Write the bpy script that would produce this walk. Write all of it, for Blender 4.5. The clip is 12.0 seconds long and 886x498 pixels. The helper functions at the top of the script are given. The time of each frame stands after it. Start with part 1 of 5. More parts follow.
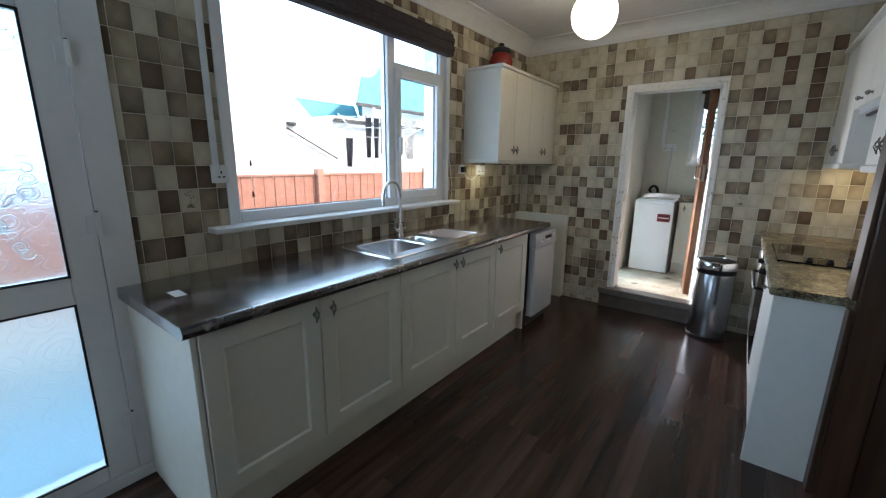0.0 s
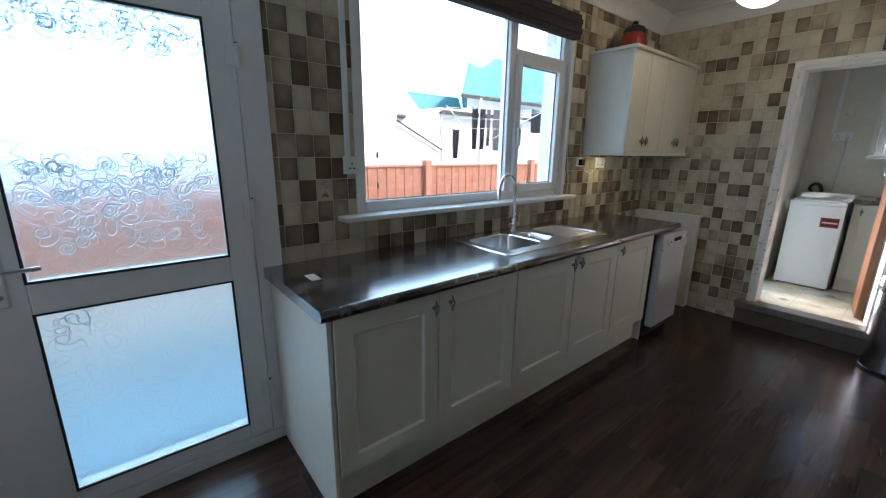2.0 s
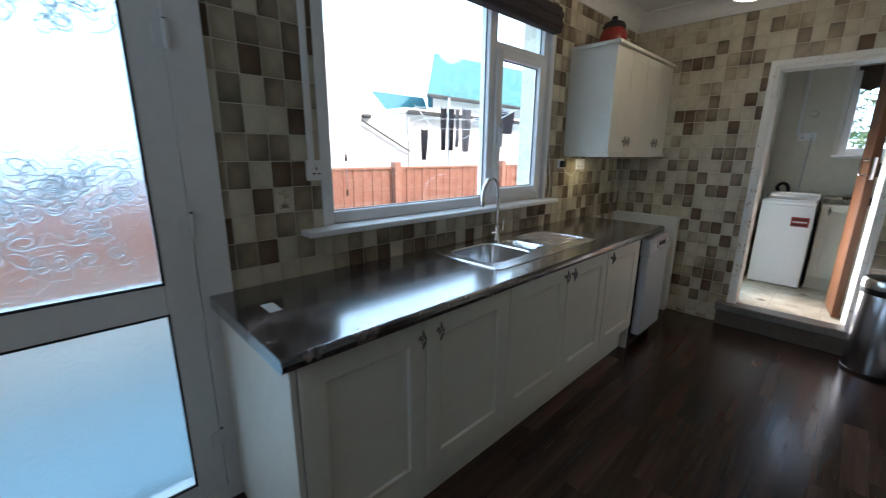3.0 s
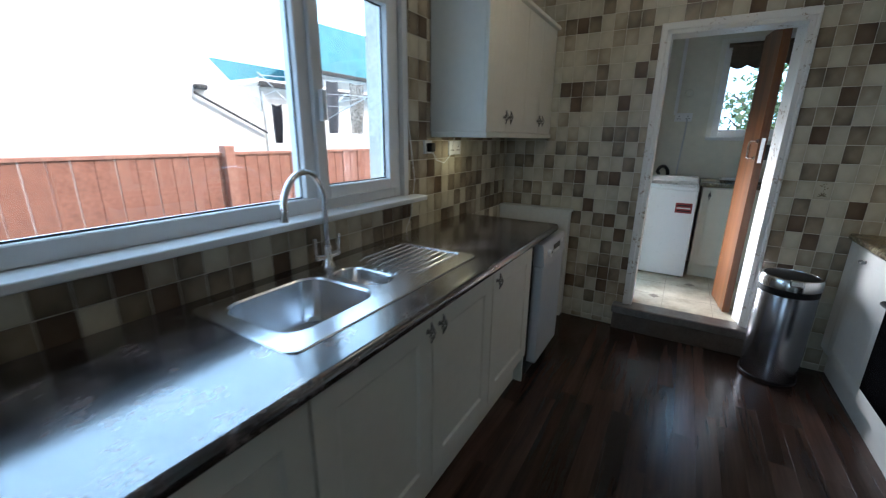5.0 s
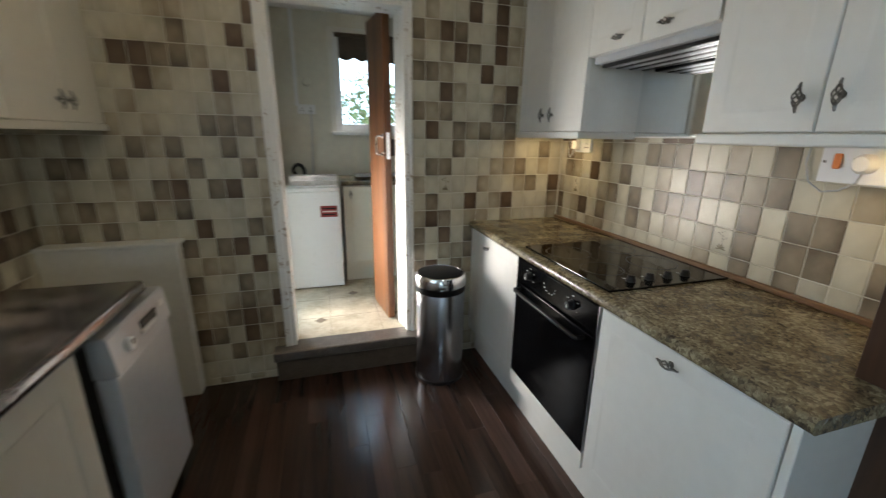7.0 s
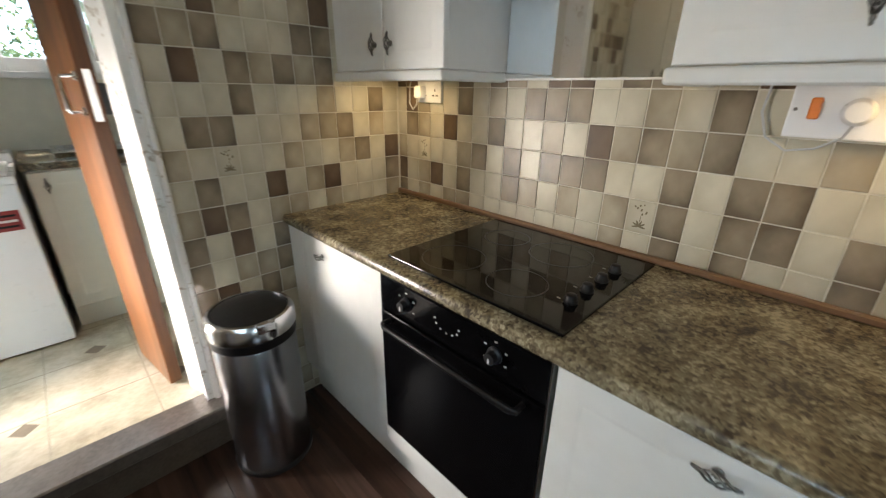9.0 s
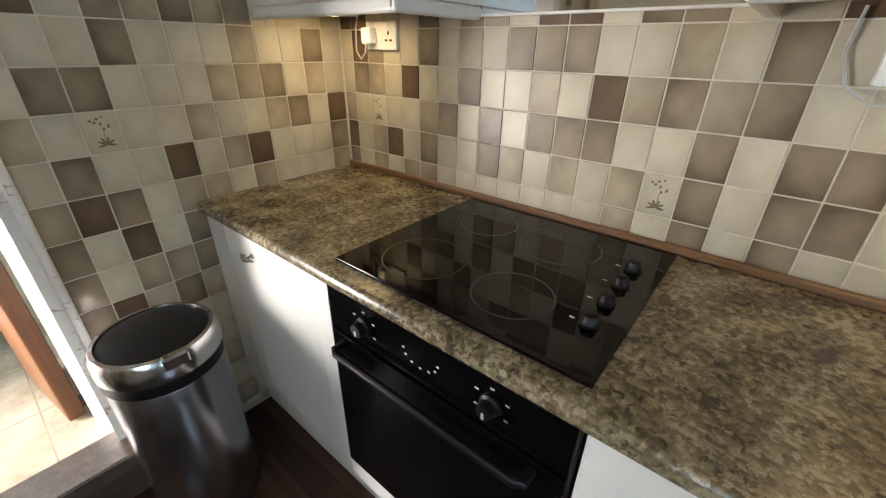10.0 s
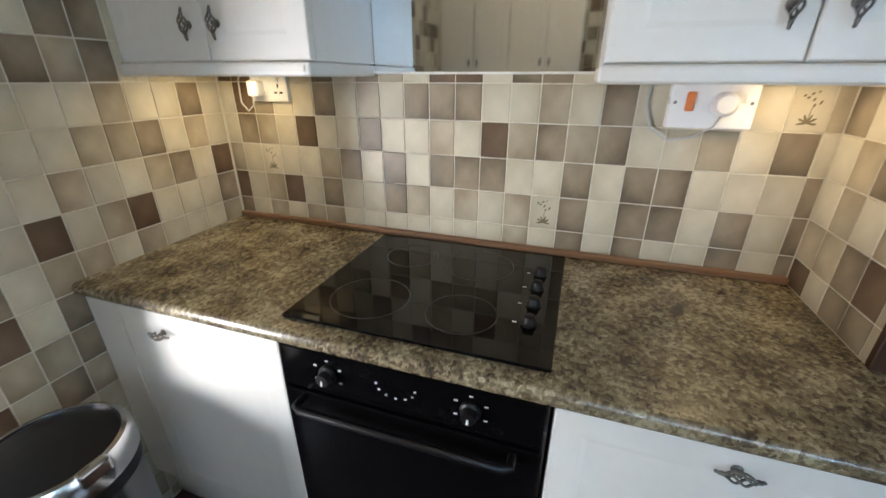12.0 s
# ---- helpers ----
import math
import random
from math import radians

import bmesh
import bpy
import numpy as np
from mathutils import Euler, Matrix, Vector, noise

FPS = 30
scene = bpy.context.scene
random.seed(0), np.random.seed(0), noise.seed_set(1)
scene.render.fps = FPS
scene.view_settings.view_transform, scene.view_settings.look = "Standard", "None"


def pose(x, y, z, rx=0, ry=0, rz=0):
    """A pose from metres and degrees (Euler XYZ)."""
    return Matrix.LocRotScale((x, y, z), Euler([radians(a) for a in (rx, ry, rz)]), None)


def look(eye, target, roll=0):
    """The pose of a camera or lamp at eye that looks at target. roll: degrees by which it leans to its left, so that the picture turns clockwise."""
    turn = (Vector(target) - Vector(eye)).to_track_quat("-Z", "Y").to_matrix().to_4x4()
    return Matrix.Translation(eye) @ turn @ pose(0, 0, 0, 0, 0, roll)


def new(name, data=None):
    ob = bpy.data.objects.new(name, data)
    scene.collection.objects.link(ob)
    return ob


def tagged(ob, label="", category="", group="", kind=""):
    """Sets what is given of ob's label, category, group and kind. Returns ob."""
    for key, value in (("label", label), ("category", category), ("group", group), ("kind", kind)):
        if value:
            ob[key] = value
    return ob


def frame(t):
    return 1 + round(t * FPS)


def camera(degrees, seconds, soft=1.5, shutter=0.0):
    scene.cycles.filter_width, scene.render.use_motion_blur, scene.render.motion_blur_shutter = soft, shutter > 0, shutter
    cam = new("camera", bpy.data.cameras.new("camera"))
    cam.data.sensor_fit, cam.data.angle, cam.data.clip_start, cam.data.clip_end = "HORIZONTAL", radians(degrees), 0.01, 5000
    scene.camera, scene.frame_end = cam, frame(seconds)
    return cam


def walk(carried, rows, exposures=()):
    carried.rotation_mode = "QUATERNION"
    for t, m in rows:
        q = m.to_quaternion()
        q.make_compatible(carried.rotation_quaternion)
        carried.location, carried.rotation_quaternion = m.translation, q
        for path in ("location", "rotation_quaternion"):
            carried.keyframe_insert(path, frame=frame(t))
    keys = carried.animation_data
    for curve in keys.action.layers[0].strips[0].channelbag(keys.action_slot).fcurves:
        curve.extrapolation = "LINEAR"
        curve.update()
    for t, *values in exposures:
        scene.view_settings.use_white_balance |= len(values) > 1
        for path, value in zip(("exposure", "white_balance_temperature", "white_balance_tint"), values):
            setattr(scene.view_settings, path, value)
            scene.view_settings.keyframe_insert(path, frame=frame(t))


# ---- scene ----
cam = camera(96.6, 12.0, 1.2, 0.5)
METRES, EYE, TILT, LEAN, TURN = 3.6, 1.436, 0.0, 0.0, 37.1
ROWS = [
    (0.0, 0.0, 0.0, 0.0, 0.15, -12.55, -0.68),
    (0.5, -0.0107, 0.0019, 0.0001, 2.26, -12.61, -0.74),
    (1.0, -0.0228, 0.0048, 0.0006, 9.65, -13.45, -0.63),
    (1.5, -0.027, 0.0047, 0.0014, 13.34, -13.76, -0.61),
    (2.0, -0.0393, 0.018, 0.0006, 13.83, -13.91, -0.75),
    (2.5, -0.0661, 0.0459, 0.0069, 12.84, -13.8, -0.84),
    (3.0, -0.0752, 0.0849, 0.0017, 8.81, -13.72, -0.53),
    (5.0, -0.0023, 0.3386, -0.0036, -6.07, -15.84, -0.61),
    (5.5, 0.0542, 0.392, 0.0033, -9.89, -14.16, -0.47),
    (6.0, 0.0982, 0.431, 0.0005, -22.31, -14.2, -0.94),
    (6.5, 0.1134, 0.4827, 0.0023, -40.04, -14.88, -1.14),
    (7.0, 0.147, 0.5272, -0.0053, -53.74, -15.85, -0.82),
    (9.0, 0.3232, 0.6489, -0.0128, -81.7, -21.88, -0.78),
    (9.5, 0.3842, 0.656, -0.0188, -84.67, -24.35, -0.75),
    (10.0, 0.4083, 0.6631, -0.0239, -87.61, -27.04, -0.78),
    (10.5, 0.407, 0.6765, -0.0218, -92.34, -28.26, -0.85),
    (11.0, 0.4, 0.6948, -0.018, -99.04, -28.64, -0.68),
    (11.5, 0.395, 0.7083, -0.0134, -104.5, -26.73, -0.49),
    (12.0, 0.3913, 0.7116, -0.0059, -108.63, -23.38, -0.14),
]
walk(cam, [(t, pose(0, 0, EYE, TILT, LEAN, TURN) @ pose(METRES * x, METRES * y, METRES * z, 90 + pitch, roll, yaw)) for t, x, y, z, yaw, pitch, roll in ROWS], [(0, 0.85, 6100, 13), (3, 0.45, 6150, 14), (5, 0.2, 5750, 11), (5.5, 0.05, 5750, 11), (6.5, 0.35, 6500, 12), (7, 0.6, 6850, 12), (9, 0.9, 7050, 14), (10, 1.1, 6950, 15), (12, 1.2, 6400, 14)])

# ---- world, sun and large lights ----
world = bpy.data.worlds.new("sky_world")
scene.world = world
world.use_nodes = True
wn = world.node_tree.nodes
wbg = wn["Background"]
wsky = wn.new("ShaderNodeTexSky")
wsky.sky_type, wsky.sun_disc = "NISHITA", False
wsky.sun_elevation, wsky.sun_rotation = radians(48), radians(60)
wsky.air_density, wsky.dust_density, wsky.ozone_density = 0.7, 9.0, 0.3
world.node_tree.links.new(wsky.outputs[0], wbg.inputs[0])
wbg.inputs[1].default_value = 0.15


def lamp(name, kind, at, target, energy, color, size=0.1, size_y=None):
    data = bpy.data.lights.new(name, kind)
    data.energy, data.color = energy, color
    if kind == "AREA":
        data.size = size
        if size_y:
            data.shape, data.size_y = "RECTANGLE", size_y
    elif kind == "SUN":
        data.angle = size
    else:
        data.shadow_soft_size = size
    ob = new(name, data)
    ob.matrix_world = look(at, target)
    return ob


lamp("sun", "SUN", (6, 3.5, 8.5), (0, 0, 0), 5.0, (1.0, 0.95, 0.88), radians(0.5))
uw = lamp("sky_light_utility", "AREA", (-1.06, 4.66, 0.80), (-0.27, 4.27, 0.70), 8.5, (1.0, 0.98, 0.96), 0.26, 0.9)
uw.data.spread = radians(95)
lamp("sky_light_south", "AREA", (-1.1, -1.36, 1.57), (-1.1, 2.0, 0.9), 1.7, (0.90, 0.95, 1.0), 0.78, 0.9)
lamp("under_cabinet_light_far", "AREA", (0.60, 3.93, 1.43), (0.60, 4.00, 0), 0.55, (1.0, 0.76, 0.40), 0.18)
lamp("under_cabinet_light_near", "AREA", (0.64, 2.46, 1.415), (0.70, 2.36, 0), 0.28, (1.0, 0.74, 0.38), 0.12)
lamp("under_cabinet_light_sink", "AREA", (-1.87, 3.16, 1.415), (-1.94, 3.16, 0), 0.42, (1.0, 0.90, 0.55), 0.07)


# ---- materials ----
def mat(name, color, rough=0.5, metal=0.0, var=0.0, scale=8.0, bump=0.0, bscale=None, coat=0.0, spec=None, color2=None):
    m = bpy.data.materials.new(name)
    m.use_nodes = True
    n, l = m.node_tree.nodes, m.node_tree.links
    p = n["Principled BSDF"]
    p.inputs["Roughness"].default_value = rough
    p.inputs["Metallic"].default_value = metal
    p.inputs["Coat Weight"].default_value = coat
    if spec is not None:
        p.inputs["Specular IOR Level"].default_value = spec
    p.inputs["Base Color"].default_value = (*color, 1)
    tc = n.new("ShaderNodeTexCoord")
    if var or color2:
        a = n.new("ShaderNodeTexNoise")
        a.inputs["Scale"].default_value, a.inputs["Detail"].default_value = scale, 6
        l.new(tc.outputs["Object"], a.inputs["Vector"])
        b = n.new("ShaderNodeTexNoise")
        b.inputs["Scale"].default_value, b.inputs["Detail"].default_value = scale * 7, 4
        l.new(tc.outputs["Object"], b.inputs["Vector"])
        s = n.new("ShaderNodeMath")
        s.operation = "ADD"
        l.new(a.outputs["Fac"], s.inputs[0])
        l.new(b.outputs["Fac"], s.inputs[1])
        r = n.new("ShaderNodeMapRange")
        r.inputs["From Min"].default_value, r.inputs["From Max"].default_value = 0.75, 1.25
        l.new(s.outputs[0], r.inputs["Value"])
        mix = n.new("ShaderNodeMix")
        mix.data_type = "RGBA"
        c2 = color2 or tuple(c * (1 - var) for c in color)
        mix.inputs["A"].default_value, mix.inputs["B"].default_value = (*color, 1), (*c2, 1)
        l.new(r.outputs[0], mix.inputs["Factor"])
        l.new(mix.outputs["Result"], p.inputs["Base Color"])
        rr = n.new("ShaderNodeMapRange")
        rr.inputs["To Min"].default_value, rr.inputs["To Max"].default_value = rough * 0.85, min(1, rough * 1.2)
        l.new(b.outputs["Fac"], rr.inputs["Value"])
        l.new(rr.outputs[0], p.inputs["Roughness"])
    if bump:
        bn = n.new("ShaderNodeTexNoise")
        bn.inputs["Scale"].default_value, bn.inputs["Detail"].default_value = bscale or scale * 6, 5
        l.new(tc.outputs["Object"], bn.inputs["Vector"])
        bu = n.new("ShaderNodeBump")
        bu.inputs["Strength"].default_value, bu.inputs["Distance"].default_value = bump, 0.002
        l.new(bn.outputs["Fac"], bu.inputs["Height"])
        l.new(bu.outputs[0], p.inputs["Normal"])
    return m


def wood_mat(name, dark, light, rough, axis="Y", freq=22.0, per_object=True, coat=0.0):
    m = bpy.data.materials.new(name)
    m.use_nodes = True
    n, l = m.node_tree.nodes, m.node_tree.links
    p = n["Principled BSDF"]
    p.inputs["Roughness"].default_value, p.inputs["Coat Weight"].default_value = rough, coat
    tc, mp, info = n.new("ShaderNodeTexCoord"), n.new("ShaderNodeMapping"), n.new("ShaderNodeObjectInfo")
    stretch = {"X": (0.06, 1, 1), "Y": (1, 0.06, 1), "Z": (1, 1, 0.06)}[axis]
    mp.inputs["Scale"].default_value = stretch
    l.new(tc.outputs["Object"], mp.inputs["Vector"])
    off = n.new("ShaderNodeMath")
    off.operation = "MULTIPLY"
    off.inputs[1].default_value = 40.0
    l.new(info.outputs["Random"], off.inputs[0])
    comb = n.new("ShaderNodeCombineXYZ")
    for k in range(3):
        l.new(off.outputs[0], comb.inputs[k])
    l.new(comb.outputs[0], mp.inputs["Location"])
    a = n.new("ShaderNodeTexNoise")
    a.inputs["Scale"].default_value, a.inputs["Detail"].default_value, a.inputs["Roughness"].default_value = freq, 8, 0.65
    l.new(mp.outputs[0], a.inputs["Vector"])
    ramp = n.new("ShaderNodeMapRange")
    ramp.inputs["From Min"].default_value, ramp.inputs["From Max"].default_value = 0.32, 0.7
    l.new(a.outputs["Fac"], ramp.inputs["Value"])
    mix = n.new("ShaderNodeMix")
    mix.data_type = "RGBA"
    mix.inputs["A"].default_value, mix.inputs["B"].default_value = (*dark, 1), (*light, 1)
    l.new(ramp.outputs[0], mix.inputs["Factor"])
    out = mix.outputs["Result"]
    if per_object:
        hsv = n.new("ShaderNodeHueSaturation")
        v = n.new("ShaderNodeMapRange")
        v.inputs["To Min"].default_value, v.inputs["To Max"].default_value = 0.65, 1.4
        l.new(info.outputs["Random"], v.inputs["Value"])
        l.new(v.outputs[0], hsv.inputs["Value"])
        l.new(out, hsv.inputs["Color"])
        out = hsv.outputs[0]
    l.new(out, p.inputs["Base Color"])
    bu = n.new("ShaderNodeBump")
    bu.inputs["Strength"].default_value, bu.inputs["Distance"].default_value = 0.15, 0.001
    l.new(a.outputs["Fac"], bu.inputs["Height"])
    l.new(bu.outputs[0], p.inputs["Normal"])
    return m


def tile_mat(name, edge, centre, rough=0.3, amount=1.0):
    """Glazed tile, shaded from its middle to its edge, with cloudy mottling."""
    m = bpy.data.materials.new(name)
    m.use_nodes = True
    n, l = m.node_tree.nodes, m.node_tree.links
    p = n["Principled BSDF"]
    p.inputs["Roughness"].default_value = rough
    p.inputs["Specular IOR Level"].default_value = 0.3
    uv, info, geo = n.new("ShaderNodeUVMap"), n.new("ShaderNodeObjectInfo"), n.new("ShaderNodeNewGeometry")
    tc = n.new("ShaderNodeTexCoord")
    cl = n.new("ShaderNodeTexNoise")
    cl.noise_dimensions = "4D"
    cl.inputs["Scale"].default_value, cl.inputs["Detail"].default_value = 1.6, 3
    addr = n.new("ShaderNodeMath")
    addr.operation = "ADD"
    l.new(info.outputs["Random"], addr.inputs[0])
    l.new(geo.outputs["Random Per Island"], addr.inputs[1])
    mul = n.new("ShaderNodeMath")
    mul.operation = "MULTIPLY"
    mul.inputs[1].default_value = 37.0
    l.new(addr.outputs[0], mul.inputs[0])
    l.new(uv.outputs[0], cl.inputs["Vector"])
    l.new(mul.outputs[0], cl.inputs["W"])
    sep = n.new("ShaderNodeSeparateXYZ")
    l.new(uv.outputs[0], sep.inputs[0])
    ends = []
    for k in range(2):
        tri = n.new("ShaderNodeMath")
        tri.operation = "PINGPONG"
        tri.inputs[1].default_value = 0.5
        l.new(sep.outputs[k], tri.inputs[0])
        ends.append(tri)
    near_edge = n.new("ShaderNodeMath")
    near_edge.operation = "SMOOTH_MIN"
    near_edge.inputs[2].default_value = 0.15
    l.new(ends[0].outputs[0], near_edge.inputs[0])
    l.new(ends[1].outputs[0], near_edge.inputs[1])
    # a slope in the glaze that leans another way on each tile
    turn = n.new("ShaderNodeVectorRotate")
    turn.rotation_type = "Z_AXIS"
    turn.inputs["Center"].default_value = (0.5, 0.5, 0)
    l.new(uv.outputs[0], turn.inputs["Vector"])
    l.new(mul.outputs[0], turn.inputs["Angle"])
    across = n.new("ShaderNodeSeparateXYZ")
    l.new(turn.outputs[0], across.inputs[0])
    slope = n.new("ShaderNodeMath")
    slope.operation = "MULTIPLY_ADD"
    slope.inputs[1].default_value, slope.inputs[2].default_value = 0.34, -0.12
    l.new(across.outputs[0], slope.inputs[0])
    lean = n.new("ShaderNodeMath")
    lean.operation = "MULTIPLY_ADD"
    lean.inputs[1].default_value = 0.62
    l.new(near_edge.outputs[0], lean.inputs[0])
    l.new(slope.outputs[0], lean.inputs[2])
    s = n.new("ShaderNodeMath")
    s.operation = "MULTIPLY_ADD"
    s.inputs[1].default_value = 0.62
    l.new(cl.outputs["Fac"], s.inputs[0])
    l.new(lean.outputs[0], s.inputs[2])
    r = n.new("ShaderNodeMapRange")
    r.inputs["From Min"].default_value, r.inputs["From Max"].default_value = 0.2, 0.72
    r.inputs["To Max"].default_value = amount
    l.new(s.outputs[0], r.inputs["Value"])
    mix = n.new("ShaderNodeMix")
    mix.data_type = "RGBA"
    mix.inputs["A"].default_value, mix.inputs["B"].default_value = (*edge, 1), (*centre, 1)
    l.new(r.outputs[0], mix.inputs["Factor"])
    hsv = n.new("ShaderNodeHueSaturation")
    v = n.new("ShaderNodeMapRange")
    v.inputs["From Max"].default_value = 2.0
    v.inputs["To Min"].default_value, v.inputs["To Max"].default_value = 0.82, 1.15
    l.new(addr.outputs[0], v.inputs["Value"])
    l.new(v.outputs[0], hsv.inputs["Value"])
    l.new(mix.outputs["Result"], hsv.inputs["Color"])
    l.new(hsv.outputs[0], p.inputs["Base Color"])
    bn = n.new("ShaderNodeTexNoise")
    bn.inputs["Scale"].default_value = 30
    l.new(tc.outputs["Object"], bn.inputs["Vector"])
    bu = n.new("ShaderNodeBump")
    bu.inputs["Strength"].default_value, bu.inputs["Distance"].default_value = 0.12, 0.002
    l.new(bn.outputs["Fac"], bu.inputs["Height"])
    l.new(bu.outputs[0], p.inputs["Normal"])
    return m


def stone_mat(name, stops, scale, rough, grain=1.0, speck=0.0, spread=0.13):
    """Speckled laminate: several noises through a ramp."""
    m = bpy.data.materials.new(name)
    m.use_nodes = True
    n, l = m.node_tree.nodes, m.node_tree.links
    p = n["Principled BSDF"]
    p.inputs["Roughness"].default_value = rough
    tc = n.new("ShaderNodeTexCoord")
    big, small = n.new("ShaderNodeTexNoise"), n.new("ShaderNodeTexNoise")
    big.inputs["Scale"].default_value, big.inputs["Detail"].default_value = scale, 5
    small.inputs["Scale"].default_value, small.inputs["Detail"].default_value, small.inputs["Roughness"].default_value = scale * 7, 6, 0.7
    for k in (big, small):
        l.new(tc.outputs["Object"], k.inputs["Vector"])
    s = n.new("ShaderNodeMath")
    s.operation = "MULTIPLY_ADD"
    s.inputs[1].default_value = grain
    l.new(small.outputs["Fac"], s.inputs[0])
    l.new(big.outputs["Fac"], s.inputs[2])
    total = s.outputs[0]
    if speck:
        warp = n.new("ShaderNodeMix")
        warp.data_type = "VECTOR"
        warp.inputs["Factor"].default_value = 0.03
        l.new(tc.outputs["Object"], warp.inputs["A"])
        l.new(small.outputs["Color"], warp.inputs["B"])
        flecks = n.new("ShaderNodeTexVoronoi")
        flecks.inputs["Scale"].default_value = 120.0
        l.new(warp.outputs["Result"], flecks.inputs["Vector"])
        part_of = n.new("ShaderNodeSeparateColor")
        l.new(flecks.outputs["Color"], part_of.inputs[0])
        add = n.new("ShaderNodeMath")
        add.operation = "MULTIPLY_ADD"
        add.inputs[1].default_value = speck
        l.new(part_of.outputs[0], add.inputs[0])
        l.new(total, add.inputs[2])
        total = add.outputs[0]
    r = n.new("ShaderNodeMapRange")
    mid = 0.5 * (1 + grain + speck)
    r.inputs["From Min"].default_value, r.inputs["From Max"].default_value = mid - spread * (1 + grain + speck), mid + spread * (1 + grain + speck)
    l.new(total, r.inputs["Value"])
    ramp = n.new("ShaderNodeValToRGB")
    e = ramp.color_ramp.elements
    e[0].position, e[0].color = stops[0][0], (*stops[0][1], 1)
    e[1].position, e[1].color = stops[-1][0], (*stops[-1][1], 1)
    for pos, c in stops[1:-1]:
        e.new(pos).color = (*c, 1)
    l.new(r.outputs[0], ramp.inputs[0])
    l.new(ramp.outputs[0], p.inputs["Base Color"])
    bu = n.new("ShaderNodeBump")
    bu.inputs["Strength"].default_value, bu.inputs["Distance"].default_value = 0.08, 0.001
    l.new(small.outputs["Fac"], bu.inputs["Height"])
    l.new(bu.outputs[0], p.inputs["Normal"])
    return m


def emit_mat(name, color, strength):
    m = bpy.data.materials.new(name)
    m.use_nodes = True
    p = m.node_tree.nodes["Principled BSDF"]
    p.inputs["Base Color"].default_value = (*color, 1)
    p.inputs["Emission Color"].default_value = (*color, 1)
    p.inputs["Emission Strength"].default_value = strength
    return m


def glass_mat(name, rough=0.0, pattern=0.0, tint=(1, 1, 1)):
    m = bpy.data.materials.new(name)
    m.use_nodes = True
    n, l = m.node_tree.nodes, m.node_tree.links
    p = n["Principled BSDF"]
    p.inputs["Base Color"].default_value = (*tint, 1)
    p.inputs["Transmission Weight"].default_value = 1.0
    p.inputs["Roughness"].default_value, p.inputs["IOR"].default_value = rough, 1.45 if not pattern else 1.3
    if pattern:
        tc = n.new("ShaderNodeTexCoord")
        warp = n.new("ShaderNodeTexNoise")
        warp.inputs["Scale"].default_value, warp.inputs["Detail"].default_value = 4.0, 2
        l.new(tc.outputs["Object"], warp.inputs["Vector"])
        add = n.new("ShaderNodeMix")
        add.data_type = "VECTOR"
        add.inputs["Factor"].default_value = 0.14
        l.new(tc.outputs["Object"], add.inputs["A"])
        l.new(warp.outputs["Color"], add.inputs["B"])
        vor = n.new("ShaderNodeTexVoronoi")
        vor.inputs["Scale"].default_value = 13.0
        l.new(add.outputs["Result"], vor.inputs["Vector"])
        sn = n.new("ShaderNodeMath")
        sn.operation = "MULTIPLY"
        sn.inputs[1].default_value = 34.0
        l.new(vor.outputs["Distance"], sn.inputs[0])
        si = n.new("ShaderNodeMath")
        si.operation = "SINE"
        l.new(sn.outputs[0], si.inputs[0])
        cr = n.new("ShaderNodeMapRange")
        cr.inputs["From Min"].default_value, cr.inputs["From Max"].default_value = 0.55, 1.0
        l.new(si.outputs[0], cr.inputs["Value"])
        fine = n.new("ShaderNodeTexNoise")
        fine.inputs["Scale"].default_value = 60
        l.new(tc.outputs["Object"], fine.inputs["Vector"])
        sm = n.new("ShaderNodeMath")
        sm.operation = "MULTIPLY_ADD"
        sm.inputs[1].default_value = 0.15
        l.new(fine.outputs["Fac"], sm.inputs[0])
        l.new(cr.outputs[0], sm.inputs[2])
        bu = n.new("ShaderNodeBump")
        bu.inputs["Strength"].default_value, bu.inputs["Distance"].default_value = pattern, 0.004
        l.new(sm.outputs[0], bu.inputs["Height"])
        l.new(bu.outputs[0], p.inputs["Normal"])
    return m


M_CREAM = tile_mat("tile_cream", (0.46, 0.415, 0.305), (0.60, 0.55, 0.425))
M_FAWN = tile_mat("tile_fawn", (0.27, 0.220, 0.150), (0.45, 0.385, 0.275))
M_TAUPE = tile_mat("tile_taupe", (0.135, 0.103, 0.068), (0.31, 0.252, 0.175))
M_BROWN = tile_mat("tile_brown", (0.085, 0.054, 0.034), (0.165, 0.112, 0.070))
M_MOTIF = mat("flower_print", (0.19, 0.15, 0.08), 0.35, var=0.4, scale=60)
M_GROUT = mat("grout", (0.72, 0.67, 0.55), 0.8, var=0.25, scale=6)
M_PLASTER = mat("ceiling_paint", (0.74, 0.74, 0.73), 0.85, var=0.06, scale=1.5, bump=0.2, bscale=60)
M_WALL = mat("wall_paint", (0.72, 0.70, 0.61), 0.8, var=0.1, scale=2.0, bump=0.15, bscale=40)
M_UPVC = mat("upvc_white", (0.80, 0.81, 0.82), 0.3, var=0.05, scale=4)
M_WHITE = mat("white_gloss_paint", (0.78, 0.77, 0.72), 0.4, var=0.08, scale=5, bump=0.08, bscale=30)
M_WORN = mat("chipped_white_paint", (0.80, 0.79, 0.75), 0.45, scale=9, bump=0.15, bscale=40, color2=(0.46, 0.39, 0.31))
